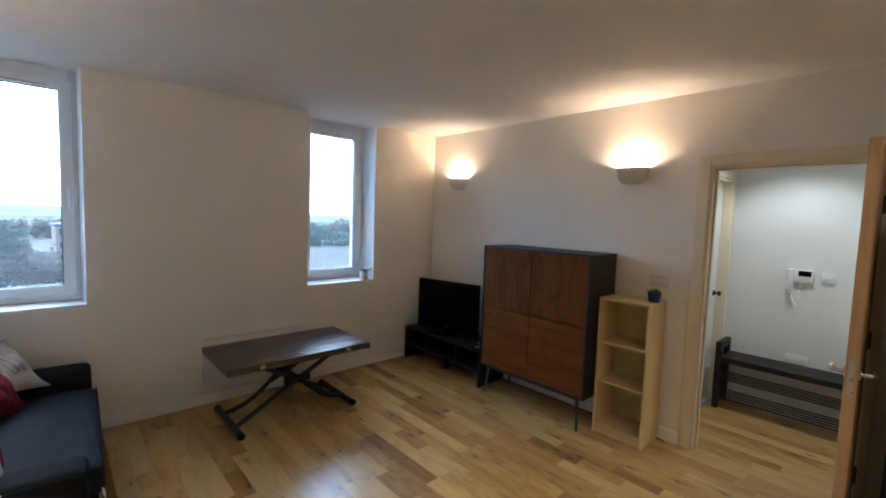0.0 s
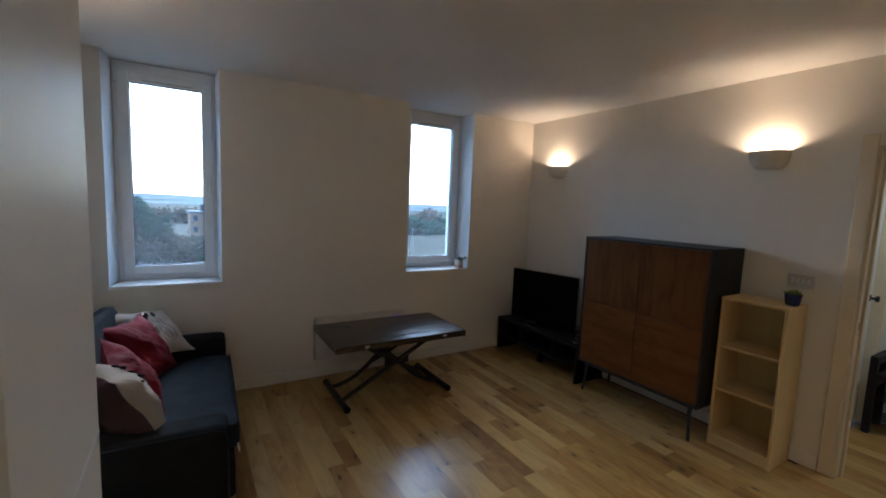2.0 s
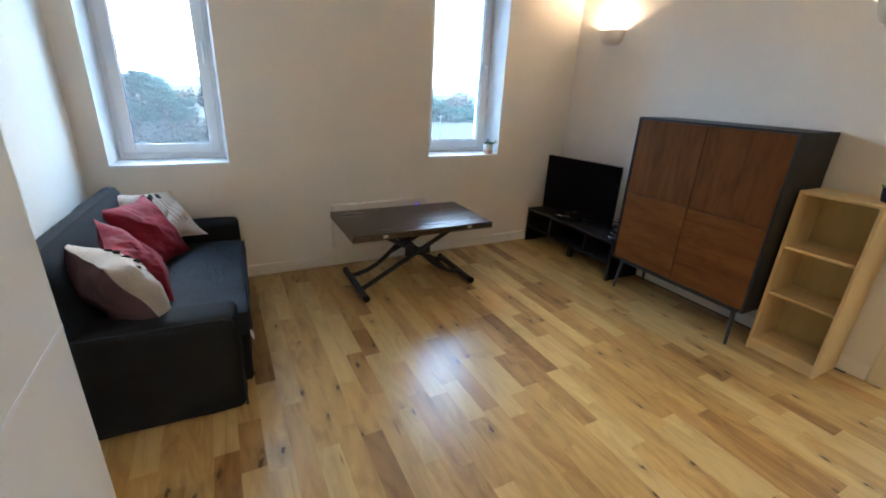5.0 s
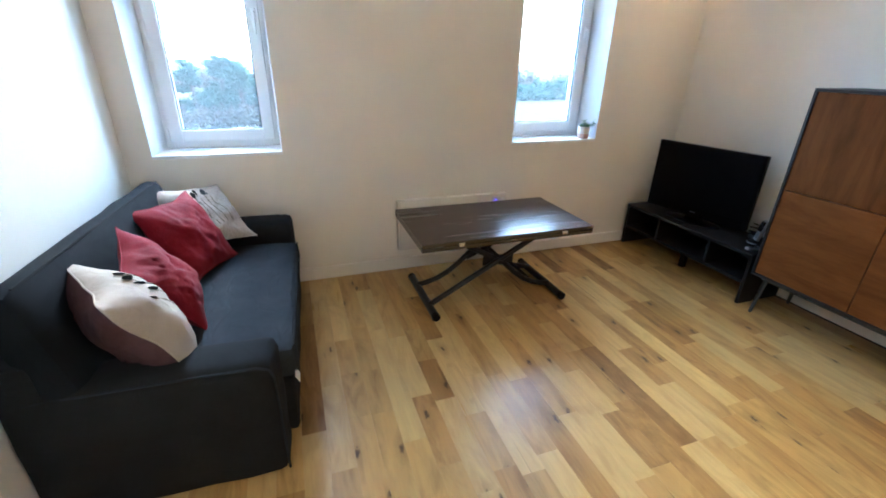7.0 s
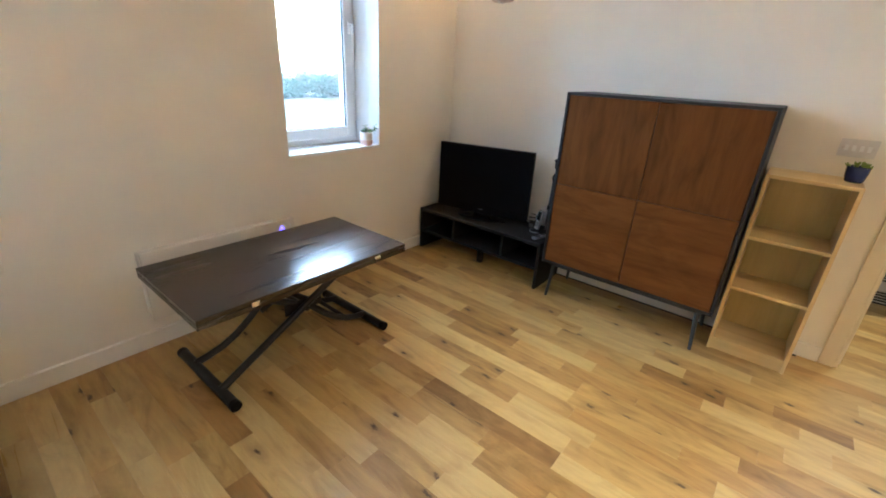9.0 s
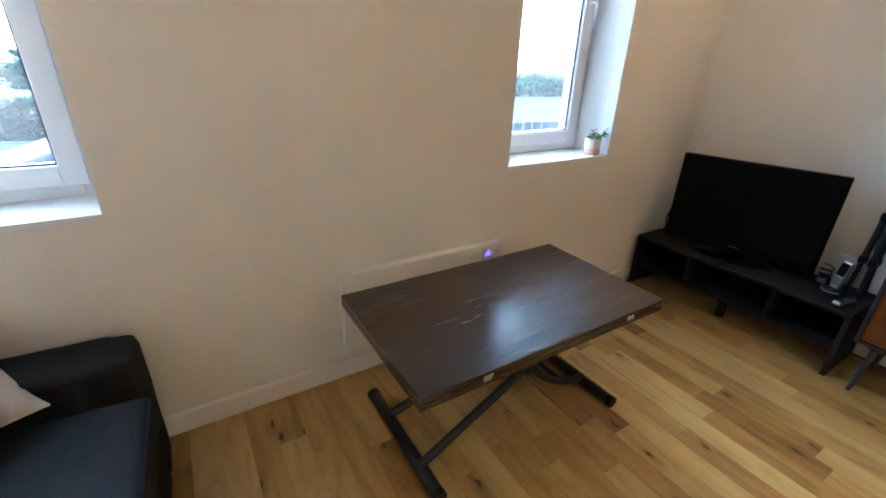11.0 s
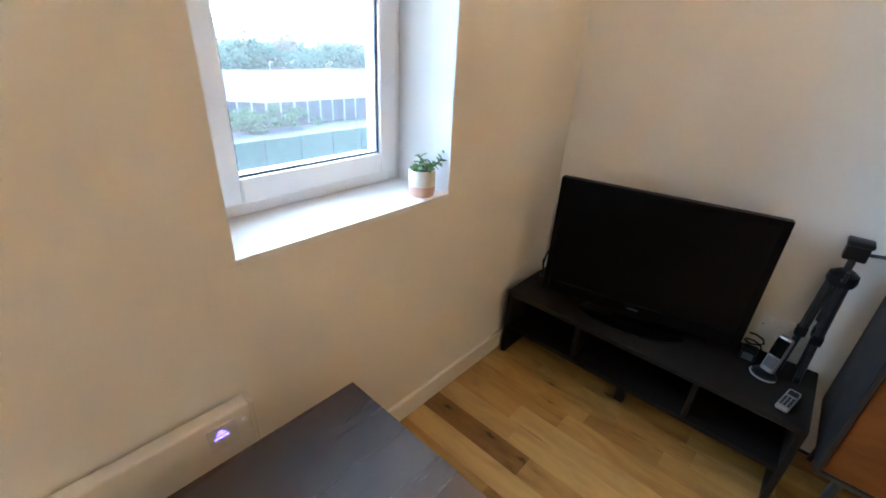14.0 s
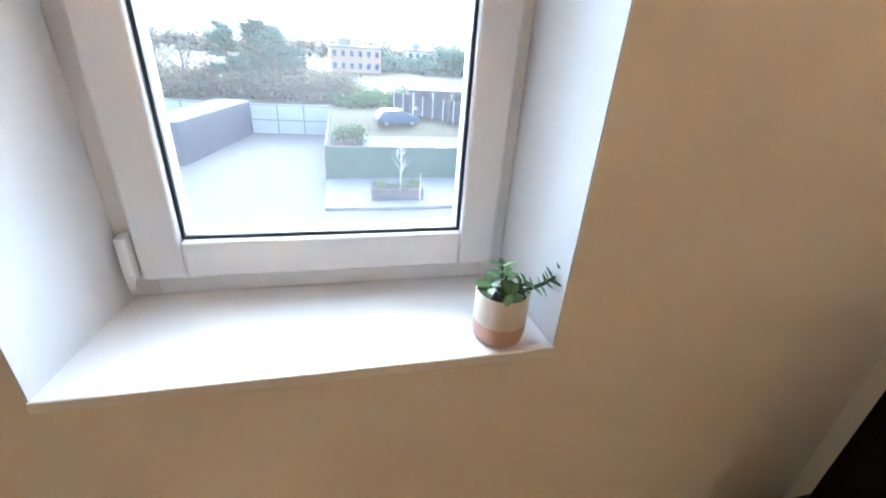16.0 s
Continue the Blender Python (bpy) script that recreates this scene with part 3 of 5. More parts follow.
# ---- things in the living room ----
def wall_and_fill_lamp(wx, wy, wz, side):
    d = thing("wall_and_fill_lamp", (wx, wy, wz - 0.13), "half-bowl plaster wall uplighter, switched on; the rear pair is added fill", "wall lamp", "wall uplighters", 90 if side > 0 else -90)
    prof_o = [(0.004, 0.0), (0.070, 0.0), (0.092, 0.008), (0.112, 0.026), (0.128, 0.055), (0.137, 0.090), (0.142, 0.13)]
    prof_i = [(0.136, 0.13), (0.131, 0.092), (0.121, 0.060), (0.105, 0.032), (0.088, 0.016), (0.068, 0.009), (0.004, 0.009)]
    part("bowl", moved(lathe(prof_o + prof_i, 24, arc=180), Matrix.Translation((0, 0, 0.012)) @ Matrix.Diagonal((0.88, 0.86, 0.91, 1))), M["plaster"], d, "white plaster half bowl", True)
    part("back_plate", boxes((-0.05, 0.05, 0.0, 0.008, 0.03, 0.11), bevel=0.002, segs=1), M["plaster"], d)
    part("bulb", moved(lathe([(0.0, -0.02), (0.012, -0.018), (0.02, 0.0), (0.022, 0.012), (0.016, 0.026), (0.0, 0.032)], 14), Matrix.Translation((0, 0.068, 0.040))), M["bulb"], d, "glowing warm bulb", True)
    part("lamp_holder", tube([(0, 0.008, 0.014), (0, 0.068, 0.014), (0, 0.068, 0.022)], 0.009), M["white_plastic"], d)
    return d


for spec in WALL_AND_FILL_LAMPS:
    wall_and_fill_lamp(*spec)


def downlight(x, y, z, mat, label):
    d = thing("ceiling_and_fill_downlight", (x, y, z), label, "downlight", "recessed downlights")
    part("trim_ring", moved(lathe([(0.030, 0.0), (0.042, -0.003), (0.044, 0.0)], 24), Matrix.Identity(4)), M["chrome"], d, smooth=True)
    part("lens", lathe([(0.0, 0.0), (0.030, -0.001)], 20), mat, d, "glowing lens")
    return d


# Fittings for the four added fill spots of the room.
for dx, dy in ((0.5, -1.9), (1.9, -1.9), (0.5, -0.6), (1.9, -0.6)):
    downlight(dx, dy, CEIL - 0.001, M["bulb"], "small recessed downlight added as unseen fill, switched on")
for dx, dy in ((3.95, 0.35), (3.95, -0.9)):
    downlight(dx, dy, HALL_CEIL - 0.001, M["hall_bulb"], "small recessed hall downlight, switched on")


def soft_block(x0, x1, y0, y1, z0, z1, r, puff=0.0, wob=0.0, seed=0, cuts=7):
    """An upholstered block: rounded edges, a slightly domed top and uneven cloth."""
    bm = bmesh.new()
    bmesh.ops.create_cube(bm, size=2)
    bmesh.ops.subdivide_edges(bm, edges=list(bm.edges), cuts=cuts, use_grid_fill=True)
    hx, hy, hz = (x1 - x0) / 2, (y1 - y0) / 2, (z1 - z0) / 2
    c = Vector(((x0 + x1) / 2, (y0 + y1) / 2, (z0 + z1) / 2))
    for v in bm.verts:
        u = v.co.copy()
        for ax, h in ((0, hx), (1, hy), (2, hz)):
            k = max(0.0, 1 - r / h * 1.0)
            s = 1 if u[ax] > 0 else -1
            a = abs(u[ax])
            step = 1 - 2 / (cuts + 1)
            u[ax] = s * (a / step * k if a <= step + 1e-6 else k + (a - step) / (1 - step) * (1 - k))
        p = Vector((u.x * hx, u.y * hy, u.z * hz))
        core = Vector([max(-(h - r), min(h - r, q)) for q, h in zip(p, (hx, hy, hz))])
        d = p - core
        if d.length > 1e-6:
            p = core + d.normalized() * min(r, max(abs(d.x), abs(d.y), abs(d.z)))
        if puff and v.co.z > 0:
            p.z += puff * (1 - u.x ** 2) * (1 - u.y ** 2)
        if wob:
            p += Vector(noise.noise_vector((p + c) * 6 + Vector((seed, 0, 0)))) * wob
        v.co = c + p
    return bm


def sofa():
    """A two-seat sofa bed in loose charcoal covers; local x runs out from the wall, y along it."""
    d = thing("sofa", (-0.845, 2.05, 0), "charcoal fabric two-seat sofa with loose cotton covers", "sofa", rz=-2.2)
    L, D = 1.555, 0.79
    part("base", soft_block(0.02, D - 0.03, 0.03, L - 0.03, 0.005, 0.30, 0.02, 0, 0.004, 1), M["sofa"], d, "charcoal loose cover down to the floor", True)
    part("arm", soft_block(-0.008, D - 0.02, 0.0, 0.20, 0.004, 0.515, 0.035, 0.012, 0.008, 2), M["sofa"], d, smooth=True)
    part("arm", soft_block(0.0, D + 0.01, L - 0.19, L, 0.004, 0.545, 0.035, 0.010, 0.006, 3), M["sofa"], d, smooth=True)
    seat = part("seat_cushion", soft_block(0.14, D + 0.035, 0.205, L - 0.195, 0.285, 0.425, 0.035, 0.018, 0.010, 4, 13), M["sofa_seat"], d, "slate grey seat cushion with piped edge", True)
    part("piping", tube([(D + 0.030, 0.24, 0.418), (D + 0.033, 0.6, 0.421), (D + 0.033, 1.0, 0.421), (D + 0.030, L - 0.23, 0.418)], 0.0045, 6), M["sofa"], seat)
    part("front_valance", soft_block(D - 0.06, D + 0.012, 0.195, L - 0.185, 0.02, 0.29, 0.02, 0, 0.010, 8, 9), M["sofa"], d, "loose front cover", True)
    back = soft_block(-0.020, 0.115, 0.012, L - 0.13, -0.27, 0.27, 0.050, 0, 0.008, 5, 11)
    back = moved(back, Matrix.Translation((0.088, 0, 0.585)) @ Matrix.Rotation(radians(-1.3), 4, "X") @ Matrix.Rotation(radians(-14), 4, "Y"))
    bk = part("back_cushion", back, M["sofa_back_shaded"], d, "slate slumped back cushion, darkened for shade", True)
    seam = moved(tube([(0.096, 0.07, 0.258), (0.101, 0.5, 0.262), (0.101, 1.0, 0.262), (0.096, L - 0.17, 0.258)], 0.005, 6), Matrix.Translation((0.088, 0, 0.585)) @ Matrix.Rotation(radians(-1.3), 4, "X") @ Matrix.Rotation(radians(-14), 4, "Y"))
    part("piping", seam, M["sofa"], bk)
    part("back_frame", soft_block(-0.006, 0.12, 0.004, L - 0.02, 0.004, 0.64, 0.03, 0, 0.004, 6), M["sofa"], d, smooth=True)
    part("care_tag", moved(boxes((-0.0015, 0.0015, -0.020, 0.020, -0.028, 0.022), (-0.004, -0.001, -0.004, 0.026, -0.030, 0.004)), Matrix.Translation((D + 0.030, 0.215, 0.290)) @ Matrix.Rotation(radians(24), 4, "X") @ Matrix.Rotation(radians(-14), 4, "Y")), M["sill"], d, "small white fabric tag")
    for y0, top in ((0.010, 0.508), (L - 0.010, 0.538)):
        edge = [(0.03, y0, top - 0.004), (0.30, y0, top), (D - 0.075, y0, top - 0.002), (D - 0.040, y0, top - 0.016), (D - 0.026, y0, top - 0.050), (D - 0.024, y0, 0.28), (D - 0.024, y0, 0.02)]
        part("arm_piping", tube(edge, 0.0048, 6), M["sofa_seat"], d, "worn grey piped arm seam", True)
    return d


sofa()


def cushion_point(u, w, side, size, thick, seed, pull):
    """A point of a square cushion's cover: pointed corners, hollow edges, slack creased cloth."""
    full = max(0.0, (1 - abs(u) ** 2.6) * (1 - abs(w) ** 2.6)) ** 0.62
    hollow = 1 - pull * ((1 - u * u) * w * w + (1 - w * w) * u * u)
    p = Vector((u * size / 2 * hollow, side * thick / 2 * full, w * size / 2 * hollow))
    q = Vector((u * 2.2 + seed, w * 2.2, side))
    turn = 0.8 + seed
    a, b = u * math.cos(turn) + w * math.sin(turn), w * math.cos(turn) - u * math.sin(turn)
    fold = abs(noise.noise(Vector((a * 1.6 + seed * 2, b * 4.6, side * 2.0))))
    pucker = math.sin(9 * math.atan2(w, u) + seed) * max(0.0, max(abs(u), abs(w)) - 0.55)
    p.y += side * full * (noise.noise(q) * 0.016 - max(0.0, 0.18 - fold) * 0.060 + 0.008 + pucker * 0.012)
    p += Vector(noise.noise_vector(Vector((u * 1.6 + seed * 3, w * 1.6, 0)))) * 0.014
    return p


def cushion_mesh(size, thick, seed, pull=0.085, n=34):
    """A square scatter cushion in its own plane (x, z), plump in y."""
    bm = bmesh.new()
    for k, side in enumerate((-1, 1)):
        g = [[bm.verts.new(cushion_point(2 * i / n - 1, 2 * j / n - 1, side, size, thick, seed, pull)) for j in range(n + 1)] for i in range(n + 1)]
        for i in range(n):
            for j in range(n):
                q = (g[i][j], g[i + 1][j], g[i + 1][j + 1], g[i][j + 1])
                bm.faces.new(q if k == 0 else q[::-1]).material_index = k
    bmesh.ops.remove_doubles(bm, verts=bm.verts, dist=0.0004)
    return bm


def diamond(a, b, face):
    """The edge ways of a square that lies with two opposite corners towards a and b, facing a way."""
    e = (Vector(a) - Vector(b)).normalized()
    n = (Vector(face) - e * e.dot(Vector(face))).normalized()
    up = (e + n.cross(e)).normalized()
    return up.cross(n), up


def cushion(label, at, along, up, size, thick, mats, seed, prints=0.0):
    """A cushion with its middle at a place; along and up are the ways its edges run, its face looks away from up x along."""
    d = thing("cushion", (0, 0, 0), label, "cushion", "sofa cushions")
    z = Vector(up).normalized()
    y = z.cross(Vector(along)).normalized()
    d.matrix_world = Matrix.Translation(at) @ Matrix((y.cross(z), y, z)).transposed().to_4x4()
    pull = 0.085
    cover = part("cover", cushion_mesh(size, thick, seed, pull), mats, d, smooth=True)
    for edge in range(4):
        run = [Vector((2 * k / 16 - 1, -1)) for k in range(17)]
        pts = []
        for e in run:
            u, w = ((e.x, e.y), (-e.y, e.x), (-e.x, -e.y), (e.y, -e.x))[edge]
            pts.append(cushion_point(u, w, 1, size, 0, seed, pull))
        part("edge_seam", tube(pts, 0.0028, 6), mats[0], cover, smooth=True)
    if prints:
        rng = random.Random(seed)
        c, n = math.cos(prints), math.sin(prints)
        for k in range(5):
            px = -0.30 + 0.16 * k
            top = 0.34 + 0.22 * rng.random()
            spots = [(px + 0.13 * t * t + 0.02 * rng.uniform(-1, 1), -0.62 + t * (0.62 + top)) for t in (0, 0.17, 0.33, 0.5, 0.67, 0.83, 1.0)]
            spots = [(a * c - b * n, a * n + b * c) for a, b in spots]
            pts = [cushion_point(u, w, -1, size, thick, seed, pull) - Vector((0, 0.0012, 0)) for u, w in spots]
            part("printed_stem", tube(pts, 0.0014, 5), M["stem"], d, "thin brown printed stem")
            way = pts[-1] - pts[-2]
            m = way.to_track_quat("Z", "Y").to_matrix().to_4x4()
            head = moved(lathe([(0.0, -0.022), (0.010, -0.014), (0.014, 0.0), (0.009, 0.016), (0.0, 0.024)], 8), Matrix.Translation(pts[-1] + way.normalized() * 0.016) @ m @ Matrix.Diagonal((1, 0.22, 1, 1)))
            part("printed_flower", head, M["ink"], d, "grey printed flower head", True)
    return d


cushion("cream linen cushion printed with grey stemmed flowers", (-0.455, 3.345, 0.645), (0.71, 0.69, -0.15), (-0.49, 0.64, 0.59), 0.43, 0.12, [M["cream"], M["cream"]], 3, 0.25)
cushion("crimson velvet cushion leaning on the sofa back", (-0.490, 3.090, 0.615), (0.39, 0.92, -0.03), (-0.48, 0.23, 0.85), 0.43, 0.14, [M["red"], M["red"]], 11)
cushion("crimson velvet cushion slumped on its edge", (-0.495, 2.565, 0.628), *diamond((-0.63, 2.66, 0.82), (-0.36, 2.44, 0.45), (1.55, 0.10, 1.0)), 0.385, 0.15, [M["red"], M["red"]], 17)
cushion("cream and mauve linen cushion printed with flowers", (-0.520, 2.278, 0.618), *diamond((-0.68, 2.43, 0.83), (-0.33, 2.21, 0.50), (0.88, 1.12, 1.32)), 0.445, 0.22, [M["cream"], M["mauve"]], 23, 0.6)


def coffee_table():
    """A lift-up table: folded double top on a scissor frame of steel tube."""
    d = thing("coffee_table", (1.255, 3.148, 0), "dark walnut-effect folding table on a black scissor frame", "table")
    hx, hy = 0.57, 0.328
    part("tabletop", boxes((-hx, hx, -hy, hy, 0.512, 0.535), bevel=0.0025), M["wenge"], d, "dark walnut-effect upper leaf")
    part("lower_leaf", boxes((-hx, hx, -hy, hy, 0.485, 0.510), bevel=0.0025), M["wenge"], d)
    for x in (-0.33, 0.36):
        part("leaf_hinge", boxes((x - 0.018, x + 0.018, -hy - 0.0025, -hy + 0.002, 0.500, 0.522), bevel=0.001, segs=1), M["chrome"], d, "small brass-coloured leaf hinge")
    part("subframe", boxes((-0.40, 0.40, -0.20, -0.17, 0.452, 0.484), (-0.40, 0.40, 0.17, 0.20, 0.452, 0.484), (-0.40, -0.37, -0.17, 0.17, 0.452, 0.484), (0.37, 0.40, -0.17, 0.17, 0.452, 0.484), bevel=0.003), M["black_metal"], d)
    for x, nm in ((-0.47, "foot"), (0.43, "foot")):
        ft = part(nm, tube([(x, -0.29, 0.027), (x, 0.27, 0.027)], 0.025, 14), M["black_metal"], d, "black steel foot tube", True)
        for y in (-0.29, 0.27):
            part("end_cap", tube([(x, y - 0.012, 0.027), (x, y + 0.012, 0.027)], 0.0268, 14), M["black_plastic"], ft, smooth=True)
    for sx, y, bend in ((1, -0.16, 0.0), (1, 0.12, 0.05), (-1, -0.12, 0.05), (-1, 0.16, 0.05)):
        x0 = -0.47 if sx > 0 else 0.43
        x1 = 0.31 if sx > 0 else -0.31
        run = [(x0 + k * (x1 - x0), y, 0.040 + k * 0.422 - bend * math.sin(math.pi * min(1.0, 2 * k))) for k in (0, 0.08, 0.18, 0.28, 0.38, 0.5, 0.75, 1.0)]
        part("scissor_leg", tube(run, 0.0185, 10), M["black_metal"], d, smooth=True)
    part("pivot_bar", tube([(0.0, -0.185, 0.285), (0.0, 0.185, 0.285)], 0.014, 10), M["black_metal"], d, smooth=True)
    part("gas_strut", tube([(-0.16, 0.0, 0.26), (0.02, 0.0, 0.34), (0.20, 0.0, 0.44)], [0.014, 0.014, 0.008], 10), M["black_metal"], d, smooth=True)
    part("lift_plate", boxes((-0.10, 0.12, -0.135, -0.129, 0.255, 0.320), bevel=0.002, segs=1), M["black_metal"], d)
    part("cross_tube", tube([(0.26, -0.12, 0.105), (0.26, 0.16, 0.105)], 0.012, 10), M["black_metal"], d, smooth=True)
    return d


coffee_table()


def heater():
    d = thing("panel_heater", (1.160, WIN, 0.17), "slim white electric panel heater with a blue lit display", "heater")
    part("casing", boxes((-0.420, 0.420, -0.056, -0.012, 0.0, 0.385), bevel=0.006, segs=3), M["heater"], d, smooth=True)
    part("end_cap", boxes((-0.432, -0.4205, -0.055, -0.006, 0.001, 0.384), bevel=0.004), M["heater"], d)
    part("end_cap", boxes((0.4205, 0.432, -0.055, -0.006, 0.001, 0.384), bevel=0.004), M["heater"], d)
    for x in (-0.30, 0.26):
        part("bracket", boxes((x, x + 0.04, -0.012, 0, 0.05, 0.33)), M["chrome"], d)
    cp = part("control_panel", boxes((0.310, 0.380, -0.0585, -0.055, 0.285, 0.362), bevel=0.001, segs=1), M["plate"], d, "pale grey control panel")
    part("display", boxes((0.323, 0.357, -0.0605, -0.0583, 0.325, 0.329), (0.330, 0.351, -0.0605, -0.0583, 0.335, 0.339), (0.335, 0.346, -0.0605, -0.0583, 0.343, 0.347)), M["led"], cp, "glowing blue display")
    part("knob", tube([(0.400, -0.054, 0.342), (0.400, -0.064, 0.342)], 0.007, 12), M["white_plastic"], d, smooth=True)
    return d


heater()


def highboard():
    """A square cabinet: charcoal carcass, four walnut doors, black splayed legs."""
    d = thing("cabinet", (2.772, 1.342, 0), "charcoal cabinet with four walnut doors on black metal legs", "cabinet")
    D, W, z0, z1, t = 0.425, 1.058, 0.262, 1.383, 0.015
    for nm, b in (("side_panel", (0, D, 0, t, z0, z1)), ("side_panel", (0, D, W - t, W, z0, z1)), ("top_panel", (0, D, t, W - t, z1 - t, z1)), ("bottom_panel", (0, D, t, W - t, z0, z0 + t)),
                  ("back_panel", (D - 0.012, D, t, W - t, z0 + t, z1 - t)), ("centre_panel", (0.03, D - 0.012, W / 2 - 0.01, W / 2 + 0.01, z0 + t, z1 - t))):
        part(nm, boxes(b, bevel=0.0015, segs=1), M["charcoal"], d, "charcoal lacquered panel")
    mid, split, g = W / 2, 0.822, 0.002
    for y0, y1 in ((t + g, mid - g), (mid + g, W - t - g)):
        part("door", boxes((0.006, 0.026, y0, y1, split + g, z1 - t - g), bevel=0.0015, segs=1), M["walnut"], d, "walnut veneer door")
        part("door", boxes((0.006, 0.026, y0, y1, z0 + t + g, split - g), bevel=0.0015, segs=1), M["walnut_h"], d, "walnut veneer door")
    part("leg_frame", boxes((0.04, 0.065, 0.05, W - 0.05, 0.235, z0), (D - 0.065, D - 0.04, 0.05, W - 0.05, 0.235, z0), (0.065, D - 0.065, 0.06, 0.085, 0.235, z0), (0.065, D - 0.065, W - 0.085, W - 0.06, 0.235, z0), bevel=0.002, segs=1), M["steel_blue"], d, "dark steel underframe")
    for x, dx in ((0.052, -0.02), (D - 0.052, 0.02)):
        for y, dy in ((0.075, -0.02), (W - 0.075, 0.02)):
            part("leg", tube([(x, y, 0.24), (x + dx, y + dy, 0.0)], [0.015, 0.010], 10), M["steel_blue"], d, "tapered dark steel leg", True)
    return d


highboard()


def bookcase():
    d = thing("bookcase", (2.912, 0.945, 0), "narrow birch-veneer bookcase with empty shelves", "bookcase")
    D, W, H, t = 0.288, 0.380, 1.06, 0.018
    part("side_panel", boxes((0, D, 0, t, 0, H), bevel=0.0012, segs=1), M["birch"], d)
    part("side_panel", boxes((0, D, W - t, W, 0, H), bevel=0.0012, segs=1), M["birch"], d)
    part("top_panel", boxes((0.001, D, t, W - t, H - t, H - 0.0005), bevel=0.0012, segs=1), M["birch_y"], d)
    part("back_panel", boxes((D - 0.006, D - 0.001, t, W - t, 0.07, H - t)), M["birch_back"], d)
    for z in (0.400, 0.705):
        part("shelf", boxes((0.012, D - 0.007, t, W - t, z, z + t), bevel=0.0012, segs=1), M["birch_y"], d)
    part("bottom_shelf", boxes((0.004, D - 0.007, t, W - t, 0.062, 0.062 + t), bevel=0.0012, segs=1), M["birch_y"], d)
    part("plinth", boxes((0.012, 0.028, t, W - t, 0.0, 0.0615)), M["birch_y"], d)
    return d


bookcase()


def tv_stand():
    d = thing("tv_stand", (2.812, 2.445, 0), "low dark ash TV stand with three open compartments", "tv stand")
    D, W, H, t = 0.385, 1.155, 0.362, 0.022
    part("top", boxes((0, D, 0, W, H - t, H), bevel=0.002, segs=1), M["ash"], d)
    part("side_panel", boxes((0.006, D, 0, t, 0, H - t)), M["ash"], d)
    part("side_panel", boxes((0.006, D, W - t, W, 0, H - t)), M["ash"], d)
    part("bottom_shelf", boxes((0.006, D, t, W - t, 0.148, 0.17)), M["ash"], d)
    for y in (0.325, 0.795):
        part("divider", boxes((0.010, D - 0.01, y - 0.009, y + 0.009, 0.17, H - t)), M["ash"], d)
    part("back_panel", boxes((D - 0.010, D - 0.004, t, W - t, 0.17, H - t)), M["brown"], d)
    part("rear_rail", boxes((D - 0.08, D - 0.06, t, W - t, 0.06, 0.148)), M["brown"], d)
    part("centre_foot", boxes((0.10, 0.14, W / 2 - 0.02, W / 2 + 0.02, 0.0, 0.148)), M["ash"], d)
    return d


tv_stand()


def television():
    d = thing("television", (2.967, 3.084, 0.362), "black flat-screen television, switched off", "television", rz=11.5)
    W, zb, zt = 0.784, 0.046, 0.576
    part("housing", boxes((0.012, 0.040, -W / 2, W / 2, zb, zt), (0.036, 0.085, -W * 0.33, W * 0.33, zb + 0.05, zt - 0.10), bevel=0.006), M["black_plastic"], d)
    b = 0.024
    part("bezel", boxes((0.0, 0.014, -W / 2, -W / 2 + b, zb, zt), (0.0, 0.014, W / 2 - b, W / 2, zb, zt), (0.0, 0.014, -W / 2 + b, W / 2 - b, zt - b, zt), (0.0, 0.014, -W / 2 + b, W / 2 - b, zb, zb + 0.055), bevel=0.003), M["gloss_black"], d, "glossy black bezel")
    part("screen", boxes((0.006, 0.011, -W / 2 + b, W / 2 - b, zb + 0.055, zt - b)), M["screen"], d, "dark glossy screen")
    part("badge", boxes((-0.001, 0.001, -0.022, 0.022, zb + 0.026, zb + 0.032)), M["silver"], d, "small silver badge")
    part("neck", boxes((0.030, 0.062, -0.07, 0.07, 0.012, zb + 0.08), bevel=0.006), M["black_plastic"], d)
    part("base", moved(lathe([(0.0, 0.0), (0.215, 0.0), (0.213, 0.008), (0.18, 0.013), (0.0, 0.016)], 36), Matrix.Translation((0.02, 0, 0)) @ Matrix.Diagonal((0.46, 1.0, 1, 1))), M["gloss_black"], d, "oval glossy black base", True)
    part("base_trim", moved(tube([(0.02 + 0.100 * math.cos(a), 0.2165 * math.sin(a), 0.006) for a in (radians(110 + 140 * k / 16) for k in range(17))], 0.001, 6), Matrix.Identity(4)), M["steel_blue"], d, "thin grey base trim")
    return d


television()

cable_pts = [(3.02, 3.45, 0.64), (3.000, 3.495, 0.585), (2.978, 3.515, 0.54), (2.972, 3.522, 0.48), (2.982, 3.520, 0.43), (3.00, 3.54, 0.385), (3.06, 3.57, 0.367)]
tv_cable = solo("tv_cable", tube(cable_pts, 0.004, 6), M["black_plastic"], "thin black cable hanging behind the television", "cable", smooth=True)
tube2 = tube([(3.03, 3.45, 0.60), (2.985, 3.50, 0.565), (2.966, 3.525, 0.50), (2.972, 3.52, 0.44), (3.00, 3.53, 0.39), (3.05, 3.55, 0.367), (3.13, 3.55, 0.366)], 0.003, 6)
solo("tv_cable", tube2, M["black_plastic"], "thin black cable hanging behind the television", "cable", smooth=True)


